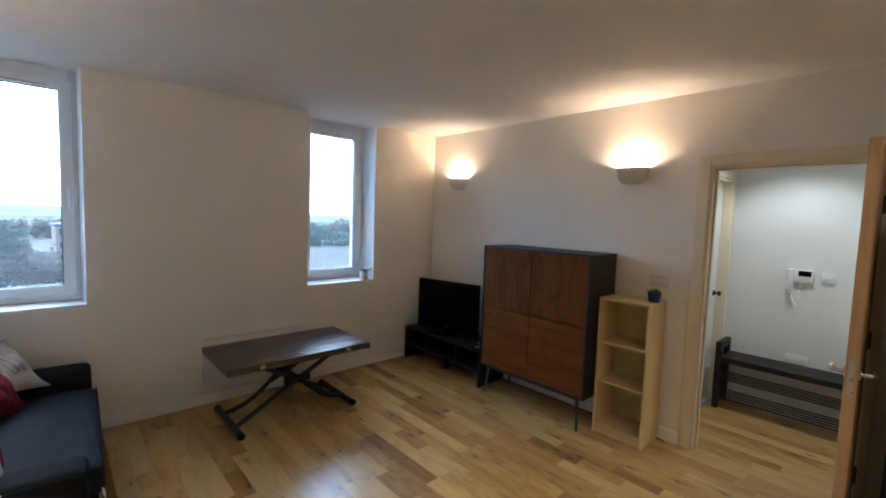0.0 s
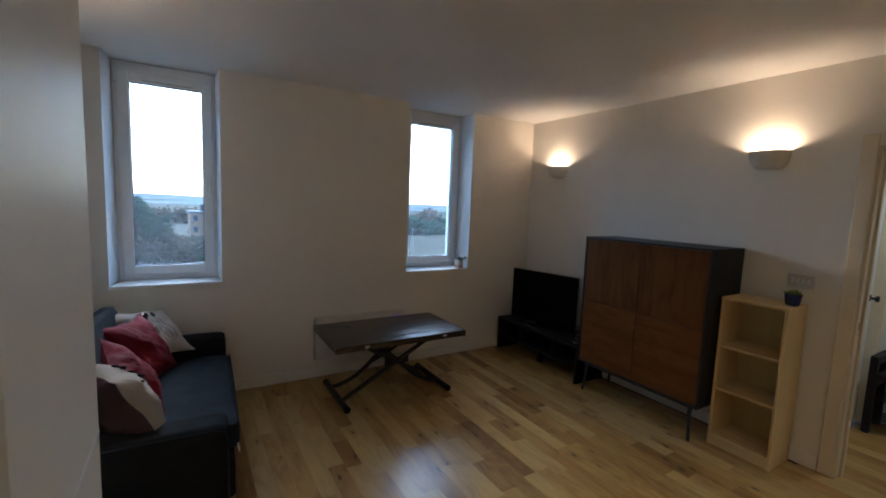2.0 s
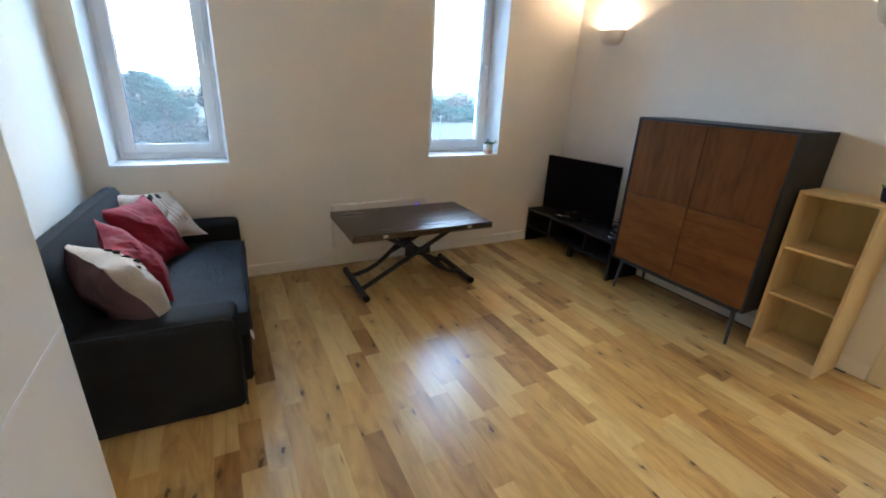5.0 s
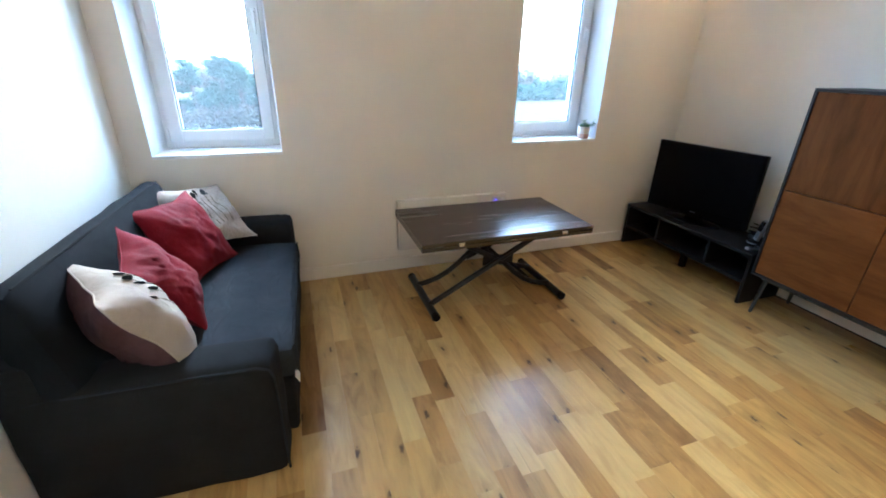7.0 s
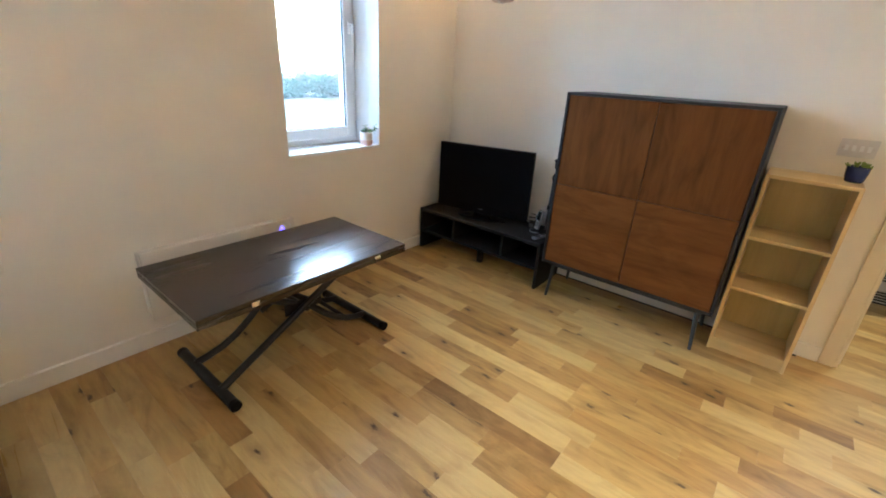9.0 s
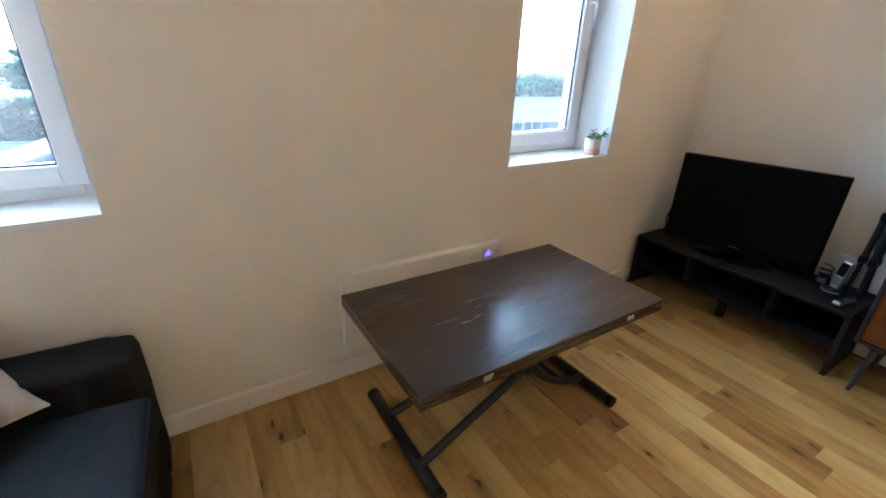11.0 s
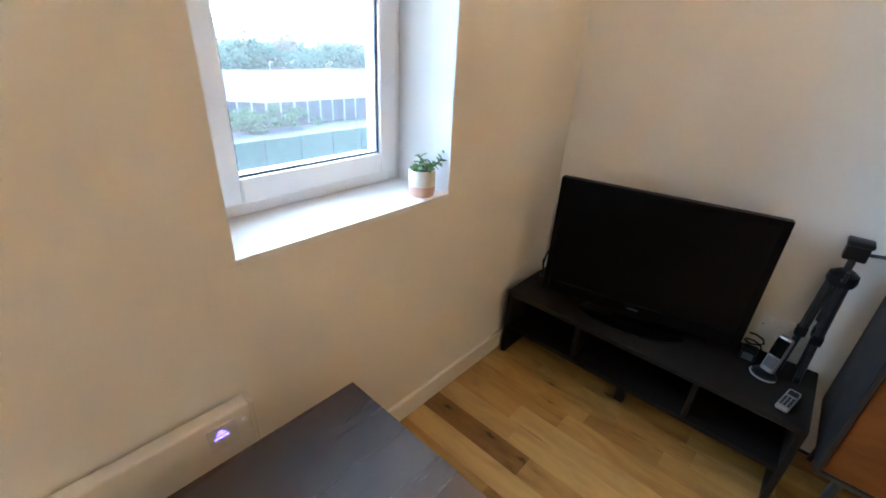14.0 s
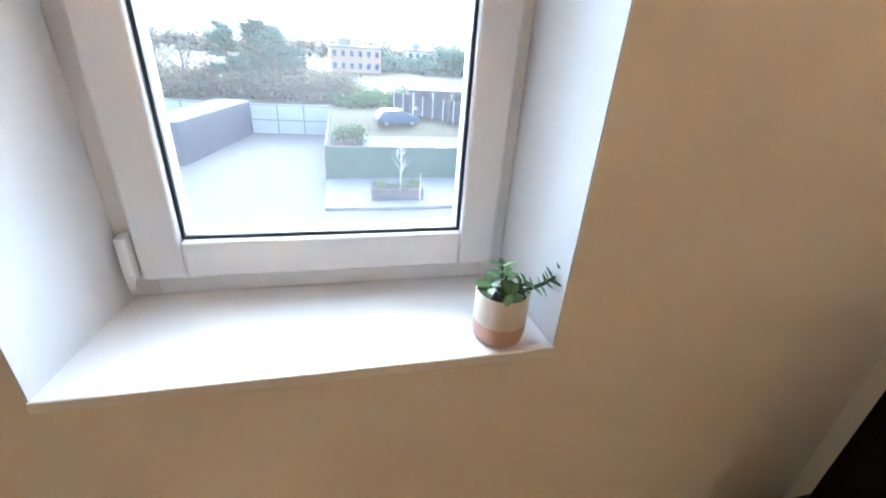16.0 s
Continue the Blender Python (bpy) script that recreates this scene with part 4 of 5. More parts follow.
def cordless_phone():
    d = thing("cordless_phone", (3.02, 2.600, 0.362), "cordless telephone standing in its silver charging cradle", "telephone", rz=-25)
    part("cradle", moved(lathe([(0.0, 0.0), (0.040, 0.0), (0.043, 0.006), (0.038, 0.018), (0.022, 0.026), (0.0, 0.024)], 24), Matrix.Diagonal((0.95, 1.0, 1, 1))), M["black_plastic"], d, "black rounded cradle", True)
    part("cradle_trim", tube([(0.041 * math.cos(a), 0.043 * math.sin(a), 0.008) for a in (radians(95 + 170 * k / 16) for k in range(17))], 0.0035, 8), M["bright_silver"], d, "bright silver cradle trim", True)
    m = Matrix.Translation((0.008, 0, 0.02)) @ Matrix.Rotation(radians(12), 4, "Y")
    hs = part("handset", moved(boxes((-0.012, 0.012, -0.024, 0.024, 0.0, 0.150), bevel=0.009, segs=3), m), M["bright_silver"], d, "silver handset with a black face", True)
    part("keypad", moved(boxes((-0.0145, -0.0115, -0.017, 0.017, 0.020, 0.062), bevel=0.001, segs=1), m), M["silver"], hs, "dull silver keypad")
    part("display", moved(boxes((-0.0145, -0.0115, -0.021, 0.021, 0.070, 0.140), bevel=0.001, segs=1), m), M["gloss_black"], hs, "glossy black display")
    return d


cordless_phone()


def remote():
    d = thing("remote_control", (2.92, 2.515, 0.362), "small silver remote handset lying on the TV stand", "remote control", rz=-12)
    part("shell", boxes((-0.066, 0.066, -0.019, 0.019, 0.0, 0.020), bevel=0.008, segs=3), M["bright_silver"], d, smooth=True)
    part("display", boxes((0.022, 0.052, -0.014, 0.014, 0.0195, 0.0215), bevel=0.0006, segs=1), M["black_plastic"], d)
    for i in range(4):
        for j in range(3):
            part("button", boxes((-0.052 + 0.016 * i, -0.042 + 0.016 * i, -0.015 + 0.011 * j, -0.008 + 0.011 * j, 0.0195, 0.0222)), M["black_plastic"], d)
    return d


remote()


def adaptors():
    d = thing("plug_adaptor", (3.10, 2.665, 0.362), "clutter of dark plug adaptors with coiled lead", "adaptor")
    part("body", boxes((-0.03, 0.03, -0.025, 0.025, 0.0, 0.045), bevel=0.006), M["black_plastic"], d, smooth=True)
    part("pin_face", boxes((-0.034, -0.029, -0.018, 0.018, 0.008, 0.036), bevel=0.001, segs=1), M["silver"], d)
    part("lead", tube([(-0.02 + 0.028 * math.cos(a * 0.9), 0.03 * math.sin(a * 0.9), 0.048 + 0.004 * a) for a in range(16)], 0.0035, 6), M["black_plastic"], d, "coiled black lead", True)
    return d


adaptors()


def tripod():
    """A folded camera tripod leaning beside the television."""
    d = thing("tripod", (3.115, 2.525, 0.362), "folded black camera tripod standing on the TV stand", "tripod")
    for k in range(3):
        a = radians(90 + 120 * k)
        cx, cy = math.cos(a), math.sin(a)
        leg = part("leg", tube([(0.050 * cx, 0.040 * cy, 0.006), (0.034 * cx, 0.03 * cy, 0.20)], 0.0115, 8), M["black_metal"], d, smooth=True)
        part("upper_tube", tube([(0.035 * cx, 0.031 * cy, 0.17), (0.024 * cx, 0.022 * cy, 0.40)], 0.0150, 8), M["black_metal"], leg, smooth=True)
        part("leg_clamp", boxes((0.035 * cx - 0.017, 0.035 * cx + 0.017, 0.031 * cy - 0.017, 0.031 * cy + 0.017, 0.165, 0.20), bevel=0.004), M["black_plastic"], leg)
        part("rubber_foot", tube([(0.051 * cx, 0.041 * cy, 0.0), (0.050 * cx, 0.040 * cy, 0.022)], 0.012, 8), M["black_plastic"], leg, smooth=True)
    part("shoulder", lathe([(0.0, 0.39), (0.036, 0.39), (0.042, 0.405), (0.040, 0.43), (0.02, 0.445), (0.0, 0.446)], 16), M["black_plastic"], d, smooth=True)
    part("column", tube([(0, 0, 0.24), (0, 0, 0.50)], 0.011, 10), M["black_metal"], d, smooth=True)
    hd = part("head", boxes((-0.026, 0.026, -0.030, 0.030, 0.485, 0.535), (-0.034, 0.034, -0.034, 0.034, 0.535, 0.552), bevel=0.006), M["black_plastic"], d, "pan head", True)
    part("pan_handle", tube([(0.0, -0.028, 0.51), (-0.01, -0.075, 0.52), (-0.02, -0.105, 0.53)], [0.006, 0.006, 0.012], 8), M["black_metal"], hd, smooth=True)
    part("crank", tube([(-0.036, 0.0, 0.42), (-0.066, 0.0, 0.425), (-0.066, 0.0, 0.46)], 0.006, 8), M["black_metal"], d, smooth=True)
    return d


tripod()


def leaf_mesh(bm, base, direction, up, length, width, fold=0.25):
    """One pointed fleshy leaf with some thickness."""
    d = Vector(direction).normalized()
    side = d.cross(Vector(up)).normalized()
    n = side.cross(d).normalized()
    b = Vector(base)
    prof = ((0.0, 0.12), (0.3, 0.8), (0.6, 1.0), (0.85, 0.55), (1.0, 0.02))
    rows = []
    for s, w in prof:
        c = b + d * length * s - n * (length * 0.18 * s * s)
        hw = width / 2 * w
        rows.append([bm.verts.new(c - side * hw + n * hw * fold), bm.verts.new(c + n * 0.0), bm.verts.new(c + side * hw + n * hw * fold), bm.verts.new(c - n * width * 0.12 * w)])
    for a, r in zip(rows, rows[1:]):
        for k in range(4):
            bm.faces.new((a[k], a[(k + 1) % 4], r[(k + 1) % 4], r[k]))
    bm.faces.new(rows[0])


def sill_plant():
    d = thing("potted_plant", (2.297, 3.690, SILL), "jade succulent in a white and terracotta dipped pot", "potted plant")
    part("pot", lathe([(0.0, 0.0), (0.036, 0.0), (0.042, 0.004), (0.045, 0.018), (0.0455, 0.038)], 32), M["pot_pink"], d, "terracotta-dipped lower pot", True)
    part("pot_rim", lathe([(0.0455, 0.038), (0.045, 0.090), (0.0435, 0.0925), (0.041, 0.090), (0.040, 0.076), (0.0, 0.076)], 32), M["pot_white"], d, "white upper pot", True)
    part("soil", lathe([(0.0, 0.080), (0.041, 0.078)], 20), M["soil"], d)
    rng = random.Random(5)
    stems = [((0, 0, 0.078), (0.005, 0.006, 0.118)), ((0.012, -0.008, 0.078), (0.030, -0.012, 0.108)), ((-0.014, 0.004, 0.078), (-0.026, -0.004, 0.102)), ((0.004, -0.014, 0.078), (0.002, -0.030, 0.100)),
             ((0.015, 0.0, 0.078), (0.062, -0.012, 0.104), (0.088, -0.014, 0.122)), ((-0.002, 0.002, 0.08), (-0.006, 0.004, 0.134))]
    for si, st in enumerate(stems):
        sm = part("stem", tube(st, [0.0035] * (len(st) - 1) + [0.002], 6), M["leaf_dark"], d, "thin green stem", True)
        pts = [Vector(p) for p in st]
        for k in range(5 if len(st) == 2 else 7):
            s = 0.35 + 0.65 * k / (4 if len(st) == 2 else 6)
            f = s * (len(pts) - 1)
            i = min(int(f), len(pts) - 2)
            c = pts[i].lerp(pts[i + 1], f - i)
            ax = (pts[i + 1] - pts[i]).normalized()
            a0 = k * 1.57 + si
            for flip in (0, math.pi):
                a = a0 + flip + rng.uniform(-0.3, 0.3)
                o = ax.orthogonal().normalized()
                o = Matrix.Rotation(a, 3, ax) @ o
                bm = bmesh.new()
                leaf_mesh(bm, c, o + ax * rng.uniform(0.2, 0.8), ax, rng.uniform(0.020, 0.031), rng.uniform(0.011, 0.016))
                part("leaf", bm, M["leaf"] if rng.random() < 0.7 else M["leaf_dark"], sm, smooth=True)
    return d


sill_plant()


def shelf_plant():
    d = thing("potted_plant", (3.065, 0.985, 1.0605), "small lime succulent in a glazed cobalt blue pot", "potted plant")
    part("pot", lathe([(0.0, 0.0), (0.030, 0.0), (0.036, 0.004), (0.043, 0.035), (0.046, 0.074), (0.044, 0.077), (0.041, 0.074), (0.038, 0.06), (0.0, 0.06)], 32), M["pot_blue"], d, "glazed cobalt blue pot", True)
    part("soil", lathe([(0.0, 0.066), (0.038, 0.063)], 20), M["soil"], d)
    rng = random.Random(9)
    for k in range(46):
        a, r = rng.uniform(0, 6.28), 0.034 * math.sqrt(rng.random())
        bm = bmesh.new()
        leaf_mesh(bm, (r * math.cos(a), r * math.sin(a), 0.064 + 0.018 * (1 - r / 0.034)), (math.cos(a) * (0.3 + r * 22), math.sin(a) * (0.3 + r * 22), 1.0), (math.cos(a + 1), math.sin(a + 1), 0.3), rng.uniform(0.018, 0.032), rng.uniform(0.008, 0.012))
        part("leaf", bm, M["lime"], d, smooth=True)
    return d


shelf_plant()


def switch_plate(name, at, wy, wz, gangs, label, category, face="white_plastic"):
    d = thing(name, at, label, category)
    part("plate", boxes((-0.010, 0.0, -wy / 2, wy / 2, -wz / 2, wz / 2), bevel=0.002), M[face], d, smooth=True)
    for k in range(gangs):
        y = (k - (gangs - 1) / 2) * wy / gangs * 0.8
        part("rocker", moved(boxes((-0.0035, 0.0035, -0.0075, 0.0075, -0.014, 0.014), bevel=0.001, segs=1), Matrix.Translation((-0.0115, y, 0)) @ Matrix.Rotation(radians(6), 4, "Y")), M["white_plastic"], d)
    for y in (-wy / 2 + 0.012, wy / 2 - 0.012):
        part("screw", tube([(-0.0112, y, 0), (-0.009, y, 0)], 0.003, 8), M["chrome"], d)
    return d


switch_plate("light_switch", (RIGHT, 1.005, 1.205), 0.147, 0.087, 4, "grey four-gang light switch plate with white rockers", "light switch", "plate")
switch_plate("light_switch", (HALL_X, 0.165, 1.235), 0.087, 0.087, 1, "white fused switch plate on the hall wall", "light switch")
switch_plate("wall_socket", (HALL_X, 0.325, 0.505), 0.147, 0.087, 2, "white double wall socket above the bench", "wall socket")
switch_plate("wall_socket", (RIGHT, 2.60, 0.47), 0.147, 0.087, 2, "white double wall socket behind the TV stand", "wall socket")


def entry_phone():
    d = thing("entry_phone", (HALL_X, 0.36, 1.235), "white wall-mounted door entry phone with a coiled lead", "intercom")
    part("body", boxes((-0.035, 0.0, -0.10, 0.075, -0.055, 0.055), bevel=0.006), M["white_plastic"], d, smooth=True)
    part("screen", boxes((-0.0365, -0.034, -0.085, 0.0, 0.0, 0.045), bevel=0.001, segs=1), M["screen"], d, "small dark screen")
    part("handset", boxes((-0.062, -0.035, 0.028, 0.072, -0.13, 0.056), bevel=0.010, segs=3), M["white_plastic"], d, "white handset", True)
    pts = [(-0.03 + 0.006 * math.cos(k * 1.3), 0.05 - 0.07 * (k / 60) - 0.02 * math.sin(math.pi * k / 60), -0.13 - 0.16 * math.sin(math.pi * k / 60) + 0.075 * k / 60 + 0.006 * math.sin(k * 1.3)) for k in range(61)]
    part("coiled_lead", tube(pts, 0.0045, 6), M["white_plastic"], d, smooth=True)
    return d


entry_phone()


def shoe_bench():
    d = thing("shoe_bench", (4.19, -0.20, 0), "black-brown wooden shoe bench with slatted racks", "bench")
    D, W = 0.31, 1.045
    for y in (0.0, W - 0.045):
        ep = part("end_post", boxes((0.0, 0.05, y, y + 0.045, 0, 0.60), (D - 0.05, D, y, y + 0.045, 0, 0.60), (0.05, D - 0.05, y, y + 0.045, 0.54, 0.60), (0.05, D - 0.05, y, y + 0.045, 0.36, 0.42), bevel=0.003, segs=1), M["brown"], d, "dark open end frame")
    part("seat", boxes((0.0, D, 0.046, W - 0.046, 0.425, 0.475), bevel=0.008, segs=3), M["brown"], d, "black padded-look seat board")
    for z in (0.10, 0.27):
        for k in range(5):
            x = 0.03 + k * (D - 0.06) / 4
            part("rack_rod", tube([(x, 0.04, z), (x, W - 0.04, z)], 0.0065, 8), M["black_metal"], d, "dark metal rack rod", True)
    return d


shoe_bench()


def tall_cupboard(y0, y1, split, label):
    d = thing("tall_cupboard", (LEFT + 0.016, y0, 0), label, "cupboard", "tall white cupboards")
    D, W, H = -0.485 - LEFT - 0.016, y1 - y0, 2.5
    part("carcass", boxes((0, D, 0, 0.018, 0, H), (0, D, W - 0.018, W, 0, H), (0, D, 0.018, W - 0.018, H - 0.018, H), (0, D, 0.018, W - 0.018, 0.1, 0.118), (0, 0.008, 0.018, W - 0.018, 0.118, H - 0.018), bevel=0.001, segs=1), M["white_unit"], d)
    for z0, z1 in ((0.105, split - 0.002), (split + 0.002, H)):
        part("door", boxes((D + 0.002, D + 0.021, 0.002, W, z0, z1), bevel=0.0015, segs=1), M["white_unit"], d, "handleless off-white door")
    part("edge_trim", boxes((D + 0.004, D + 0.0225, 0.006, W - 0.003, split - 0.006, split + 0.006)), M["sill"], d, "bright white seam trim")
    part("plinth", boxes((0.0, D - 0.04, 0.018, W - 0.018, 0, 0.1)), M["white_unit"], d)
    return d


tall_cupboard(0.715, 1.408, 0.905, "tall off-white handleless cupboard beside the sofa")
tall_cupboard(0.055, 0.655, 0.905, "tall off-white handleless cupboard with split doors")


def fridge():
    d = thing("fridge_freezer", (2.60, -0.86, 0), "tall dark grey fridge-freezer beside the door", "fridge")
    D, W = 0.58, 0.62
    part("body", boxes((0.05, D, 0, W, 0.02, 1.85), bevel=0.006), M["charcoal"], d)
    for z0, z1 in ((0.03, 0.72), (0.726, 1.845)):
        dr = part("door", boxes((0.0, 0.048, 0.0, W, z0, z1), bevel=0.008), M["charcoal"], d)
        part("handle", tube([(-0.03, W - 0.05, z0 + 0.1), (-0.03, W - 0.05, min(z1 - 0.1, z0 + 0.5))], 0.009, 8), M["chrome"], dr, smooth=True)
        part("handle_post", boxes((-0.03, 0.004, W - 0.056, W - 0.044, z0 + 0.12, z0 + 0.135)), M["chrome"], dr)
    for x in (0.08, D - 0.05):
        part("foot", tube([(x, 0.08, 0), (x, 0.08, 0.03)], 0.02, 10), M["black_plastic"], d)
        part("foot", tube([(x, W - 0.08, 0), (x, W - 0.08, 0.03)], 0.02, 10), M["black_plastic"], d)
    return d


fridge()


# ---- outside: a yard two storeys below, then fields and trees ----
GZ = -6.6
OM = dict(
    ground=plain("yard_concrete", (0.090, 0.088, 0.083), 0.85, spread=0.12, scale=0.6, bump=0.2, spec=0.1),
    field=plain("rough_grass", (0.042, 0.038, 0.021), 0.95, spread=0.35, scale=0.12, bump=0.0, spec=0.1),
    container=plain("dark_grey_steel", (0.022, 0.032, 0.052), 0.6, spread=0.15, scale=2),
    container_roof=plain("pale_steel_roof", (0.050, 0.062, 0.078), 0.7, spread=0.1, scale=1, spec=0.1),
    hoarding=plain("white_hoarding", (0.27, 0.275, 0.28), 0.6, spread=0.06, scale=1, spec=0.1),
    green=plain("green_hoarding", (0.012, 0.050, 0.032), 0.7, spread=0.2, scale=1.5),
    blue=plain("blue_mesh", (0.045, 0.085, 0.14), 0.7, spread=0.2, scale=3),
    timber=plain("dark_timber", (0.040, 0.037, 0.042), 0.8, spread=0.3, scale=3),
    post=plain("pale_post", (0.30, 0.30, 0.29), 0.7, spread=0.1, scale=4),
    kerb=plain("kerb_concrete", (0.135, 0.130, 0.122), 0.85, spread=0.1, scale=3, spec=0.1),
    gravel=plain("gravel", (0.085, 0.082, 0.077), 0.95, spread=0.3, scale=6, spec=0.1),
    brick=plain("orange_brick", (0.34, 0.20, 0.12), 0.85, spread=0.2, scale=2),
    roof=plain("slate_roof", (0.13, 0.13, 0.14), 0.8, spread=0.15, scale=1),
    far_wall=plain("pale_render", (0.30, 0.27, 0.235), 0.8, spread=0.1, scale=0.5),
    far_glass=plain("far_window", (0.05, 0.06, 0.08), 0.2),
    bark=plain("bark", (0.11, 0.08, 0.06), 0.95, spread=0.3, scale=8),
    birch_bark=plain("pale_bark", (0.30, 0.27, 0.23), 0.9, spread=0.2, scale=10),
    tarp=plain("white_sheeting", (0.78, 0.78, 0.78), 0.6, spread=0.05, scale=2),
    car=plain("blue_car_paint", (0.05, 0.085, 0.13), 0.25, 0.3, 0.05),
    tyre=plain("tyre_rubber", (0.02, 0.02, 0.02), 0.9),
    hill=plain("far_hill", (0.14, 0.16, 0.15), 1.0, spread=0.25, scale=0.01, bump=0.0),
)


def foliage(name, dark, light, scale):
    """Leaves that let part of the light through."""
    m = Nodes(name, 0.9)
    col = m.ramp(m.noise(m.coords(), scale, 4), [(0.3, dark), (0.7, light)])
    dif, tra, mx = m.add("ShaderNodeBsdfDiffuse"), m.add("ShaderNodeBsdfTranslucent"), m.add("ShaderNodeMixShader", Fac=0.45)
    m.link(col, dif.inputs[0])
    m.link(col, tra.inputs[0])
    m.link(dif.outputs[0], mx.inputs[1])
    m.link(tra.outputs[0], mx.inputs[2])
    m.link(mx.outputs[0], m.tree.nodes["Material Output"].inputs["Surface"])
    return m.mat


OM["pine"] = foliage("pine_needles", (0.048, 0.085, 0.060), (0.085, 0.130, 0.090), 0.5)
OM["scrub"] = foliage("winter_scrub", (0.085, 0.075, 0.055), (0.15, 0.13, 0.09), 0.3)
OM["bush"] = foliage("bush_leaves", (0.045, 0.080, 0.035), (0.09, 0.13, 0.06), 1.0)


def sheet(name, specs, material, label, category, kind="structure"):
    return solo(name, boxes(*specs), material, label, category, kind)


def land(y):
    """The height of the open land: level by the yard, then falling gently away."""
    return GZ - 0.03 * max(0.0, min(y, 400.0) - 45.0)


def ground_sheet():
    bm = bmesh.new()
    rows = [[bm.verts.new((x, y, land(y))) for x in (-2500, 2500)] for y in (OUT + 0.3, 45, 400, 3500)]
    for a, b in zip(rows, rows[1:]):
        bm.faces.new((a[0], a[1], b[1], b[0]))
    return solo("ground", bm, OM["field"], "rough winter grassland reaching the horizon", "ground", "structure")


ground_sheet()
sheet("yard", [(-40, 30, OUT + 0.3, 39.6, GZ - 0.1, GZ + 0.02)], OM["ground"], "pale concrete yard below the windows", "yard")
sheet("lower_building_wall", [(-20, 20, OUT + 0.02, OUT + 0.3, GZ, -0.25)], M["hall"], "outer wall of the storeys below", "wall")
sheet("pavement", [(1.2, 30, 23.0, 27.7, GZ, GZ + 0.16)], OM["kerb"], "raised pale pavement strip with a kerb", "pavement")
sheet("gravel_plot", [(1.4, 30, 27.9, 39.4, GZ, GZ + 0.06)], OM["gravel"], "gravelled fenced plot", "ground")


def container():
    d = thing("shipping_container", (-7.0, 30.7, GZ + 0.02), "dark grey steel shipping container with a pale roof", "container", rz=-15)
    W, L, H = 2.44, 9.2, 2.5
    part("frame", boxes((-W, -W + 0.12, 0, 0.12, 0, H), (-0.12, 0, 0, 0.12, 0, H), (-W, -W + 0.12, L - 0.12, L, 0, H), (-0.12, 0, L - 0.12, L, 0, H), (-W + 0.12, -0.12, 0, 0.12, H - 0.12, H), (-W + 0.12, -0.12, 0, 0.12, 0, 0.12),
                        (-0.12, 0, 0.12, L - 0.12, H - 0.12, H), (-0.12, 0, 0.12, L - 0.12, 0, 0.12), (-W, -W + 0.12, 0.12, L - 0.12, H - 0.12, H), (-W, -W + 0.12, 0.12, L - 0.12, 0, 0.12)), OM["container"], d)
    ribs = [(-0.06 + (0.03 if k % 2 else 0), -0.03 + (0.03 if k % 2 else 0), 0.12 + 0.14 * k, 0.26 + 0.14 * k, 0.12, H - 0.12) for k in range(int((L - 0.24) / 0.14))]
    part("side_wall", boxes(*ribs), OM["container"], d, "corrugated dark steel side")
    part("side_wall", boxes((-W + 0.02, -W + 0.05, 0.12, L - 0.12, 0.12, H - 0.12)), OM["container"], d)
    for k in range(2):
        x0 = -W + 0.12 + k * (W - 0.24) / 2
        dr = part("door", boxes((x0 + 0.01, x0 + (W - 0.24) / 2 - 0.01, 0.02, 0.06, 0.12, H - 0.12), bevel=0.01), OM["container"], d)
        for j in range(2):
            part("lock_rod", tube([(x0 + 0.3 + 0.45 * j, -0.01, 0.15), (x0 + 0.3 + 0.45 * j, -0.01, H - 0.15)], 0.02, 8), OM["container"], dr)
    part("roof", boxes((-W + 0.01, -0.01, 0.01, L - 0.01, H, H + 0.03)), OM["container_roof"], d, "pale steel roof")
    return d


container()


def fence(name, p0, p1, height, step, mat, post_mat, label, group="", rail=None, z=GZ + 0.02):
    """Panels between posts from p0 to p1, with a top rail."""
    a, b = Vector((*p0, 0)), Vector((*p1, 0))
    n = max(1, round((b - a).length / step))
    ang = math.degrees(math.atan2(b.y - a.y, b.x - a.x))
    d = thing(name, (a.x, a.y, z), label, "fence", group, ang)
    L = (b - a).length
    for k in range(n):
        x0, x1 = k * L / n, (k + 1) * L / n
        part("panel", boxes((x0 + 0.03, x1 - 0.03, -0.02, 0.02, 0.03, height)), mat, d)
    for k in range(n + 1):
        part("post", boxes((k * L / n - 0.05, k * L / n + 0.05, -0.06, 0.04, 0.0, height + 0.06)), post_mat, d)
    part("top_rail", boxes((0, L, -0.045, -0.022, height - 0.12, height - 0.04)), rail or post_mat, d)
    part("top_rail", boxes((0, L, -0.045, -0.022, height * 0.45, height * 0.45 + 0.08)), rail or post_mat, d, "middle rail")
    return d


fence("white_fence", (-30, 44), (-4.7, 39.9), 2.3, 2.6, OM["hoarding"], OM["kerb"], "white painted timber hoarding with rails", "yard fences")
fence("white_fence", (-4.7, 39.9), (1.3, 39.7), 2.3, 2.0, OM["hoarding"], OM["kerb"], "white painted timber hoarding with rails", "yard fences")
fence("green_fence", (1.2, 27.8), (30, 27.8), 1.95, 2.4, OM["green"], OM["green"], "dark green site hoarding along the pavement", "yard fences")
fence("blue_fence", (1.2, 27.9), (1.3, 39.6), 2.0, 2.4, OM["blue"], OM["blue"], "blue mesh fence beside the yard", "yard fences")
fence("timber_fence", (8, 52), (20, 41), 2.0, 1.3, OM["timber"], OM["post"], "dark timber fence with pale concrete posts", "plot fences", OM["timber"], GZ)
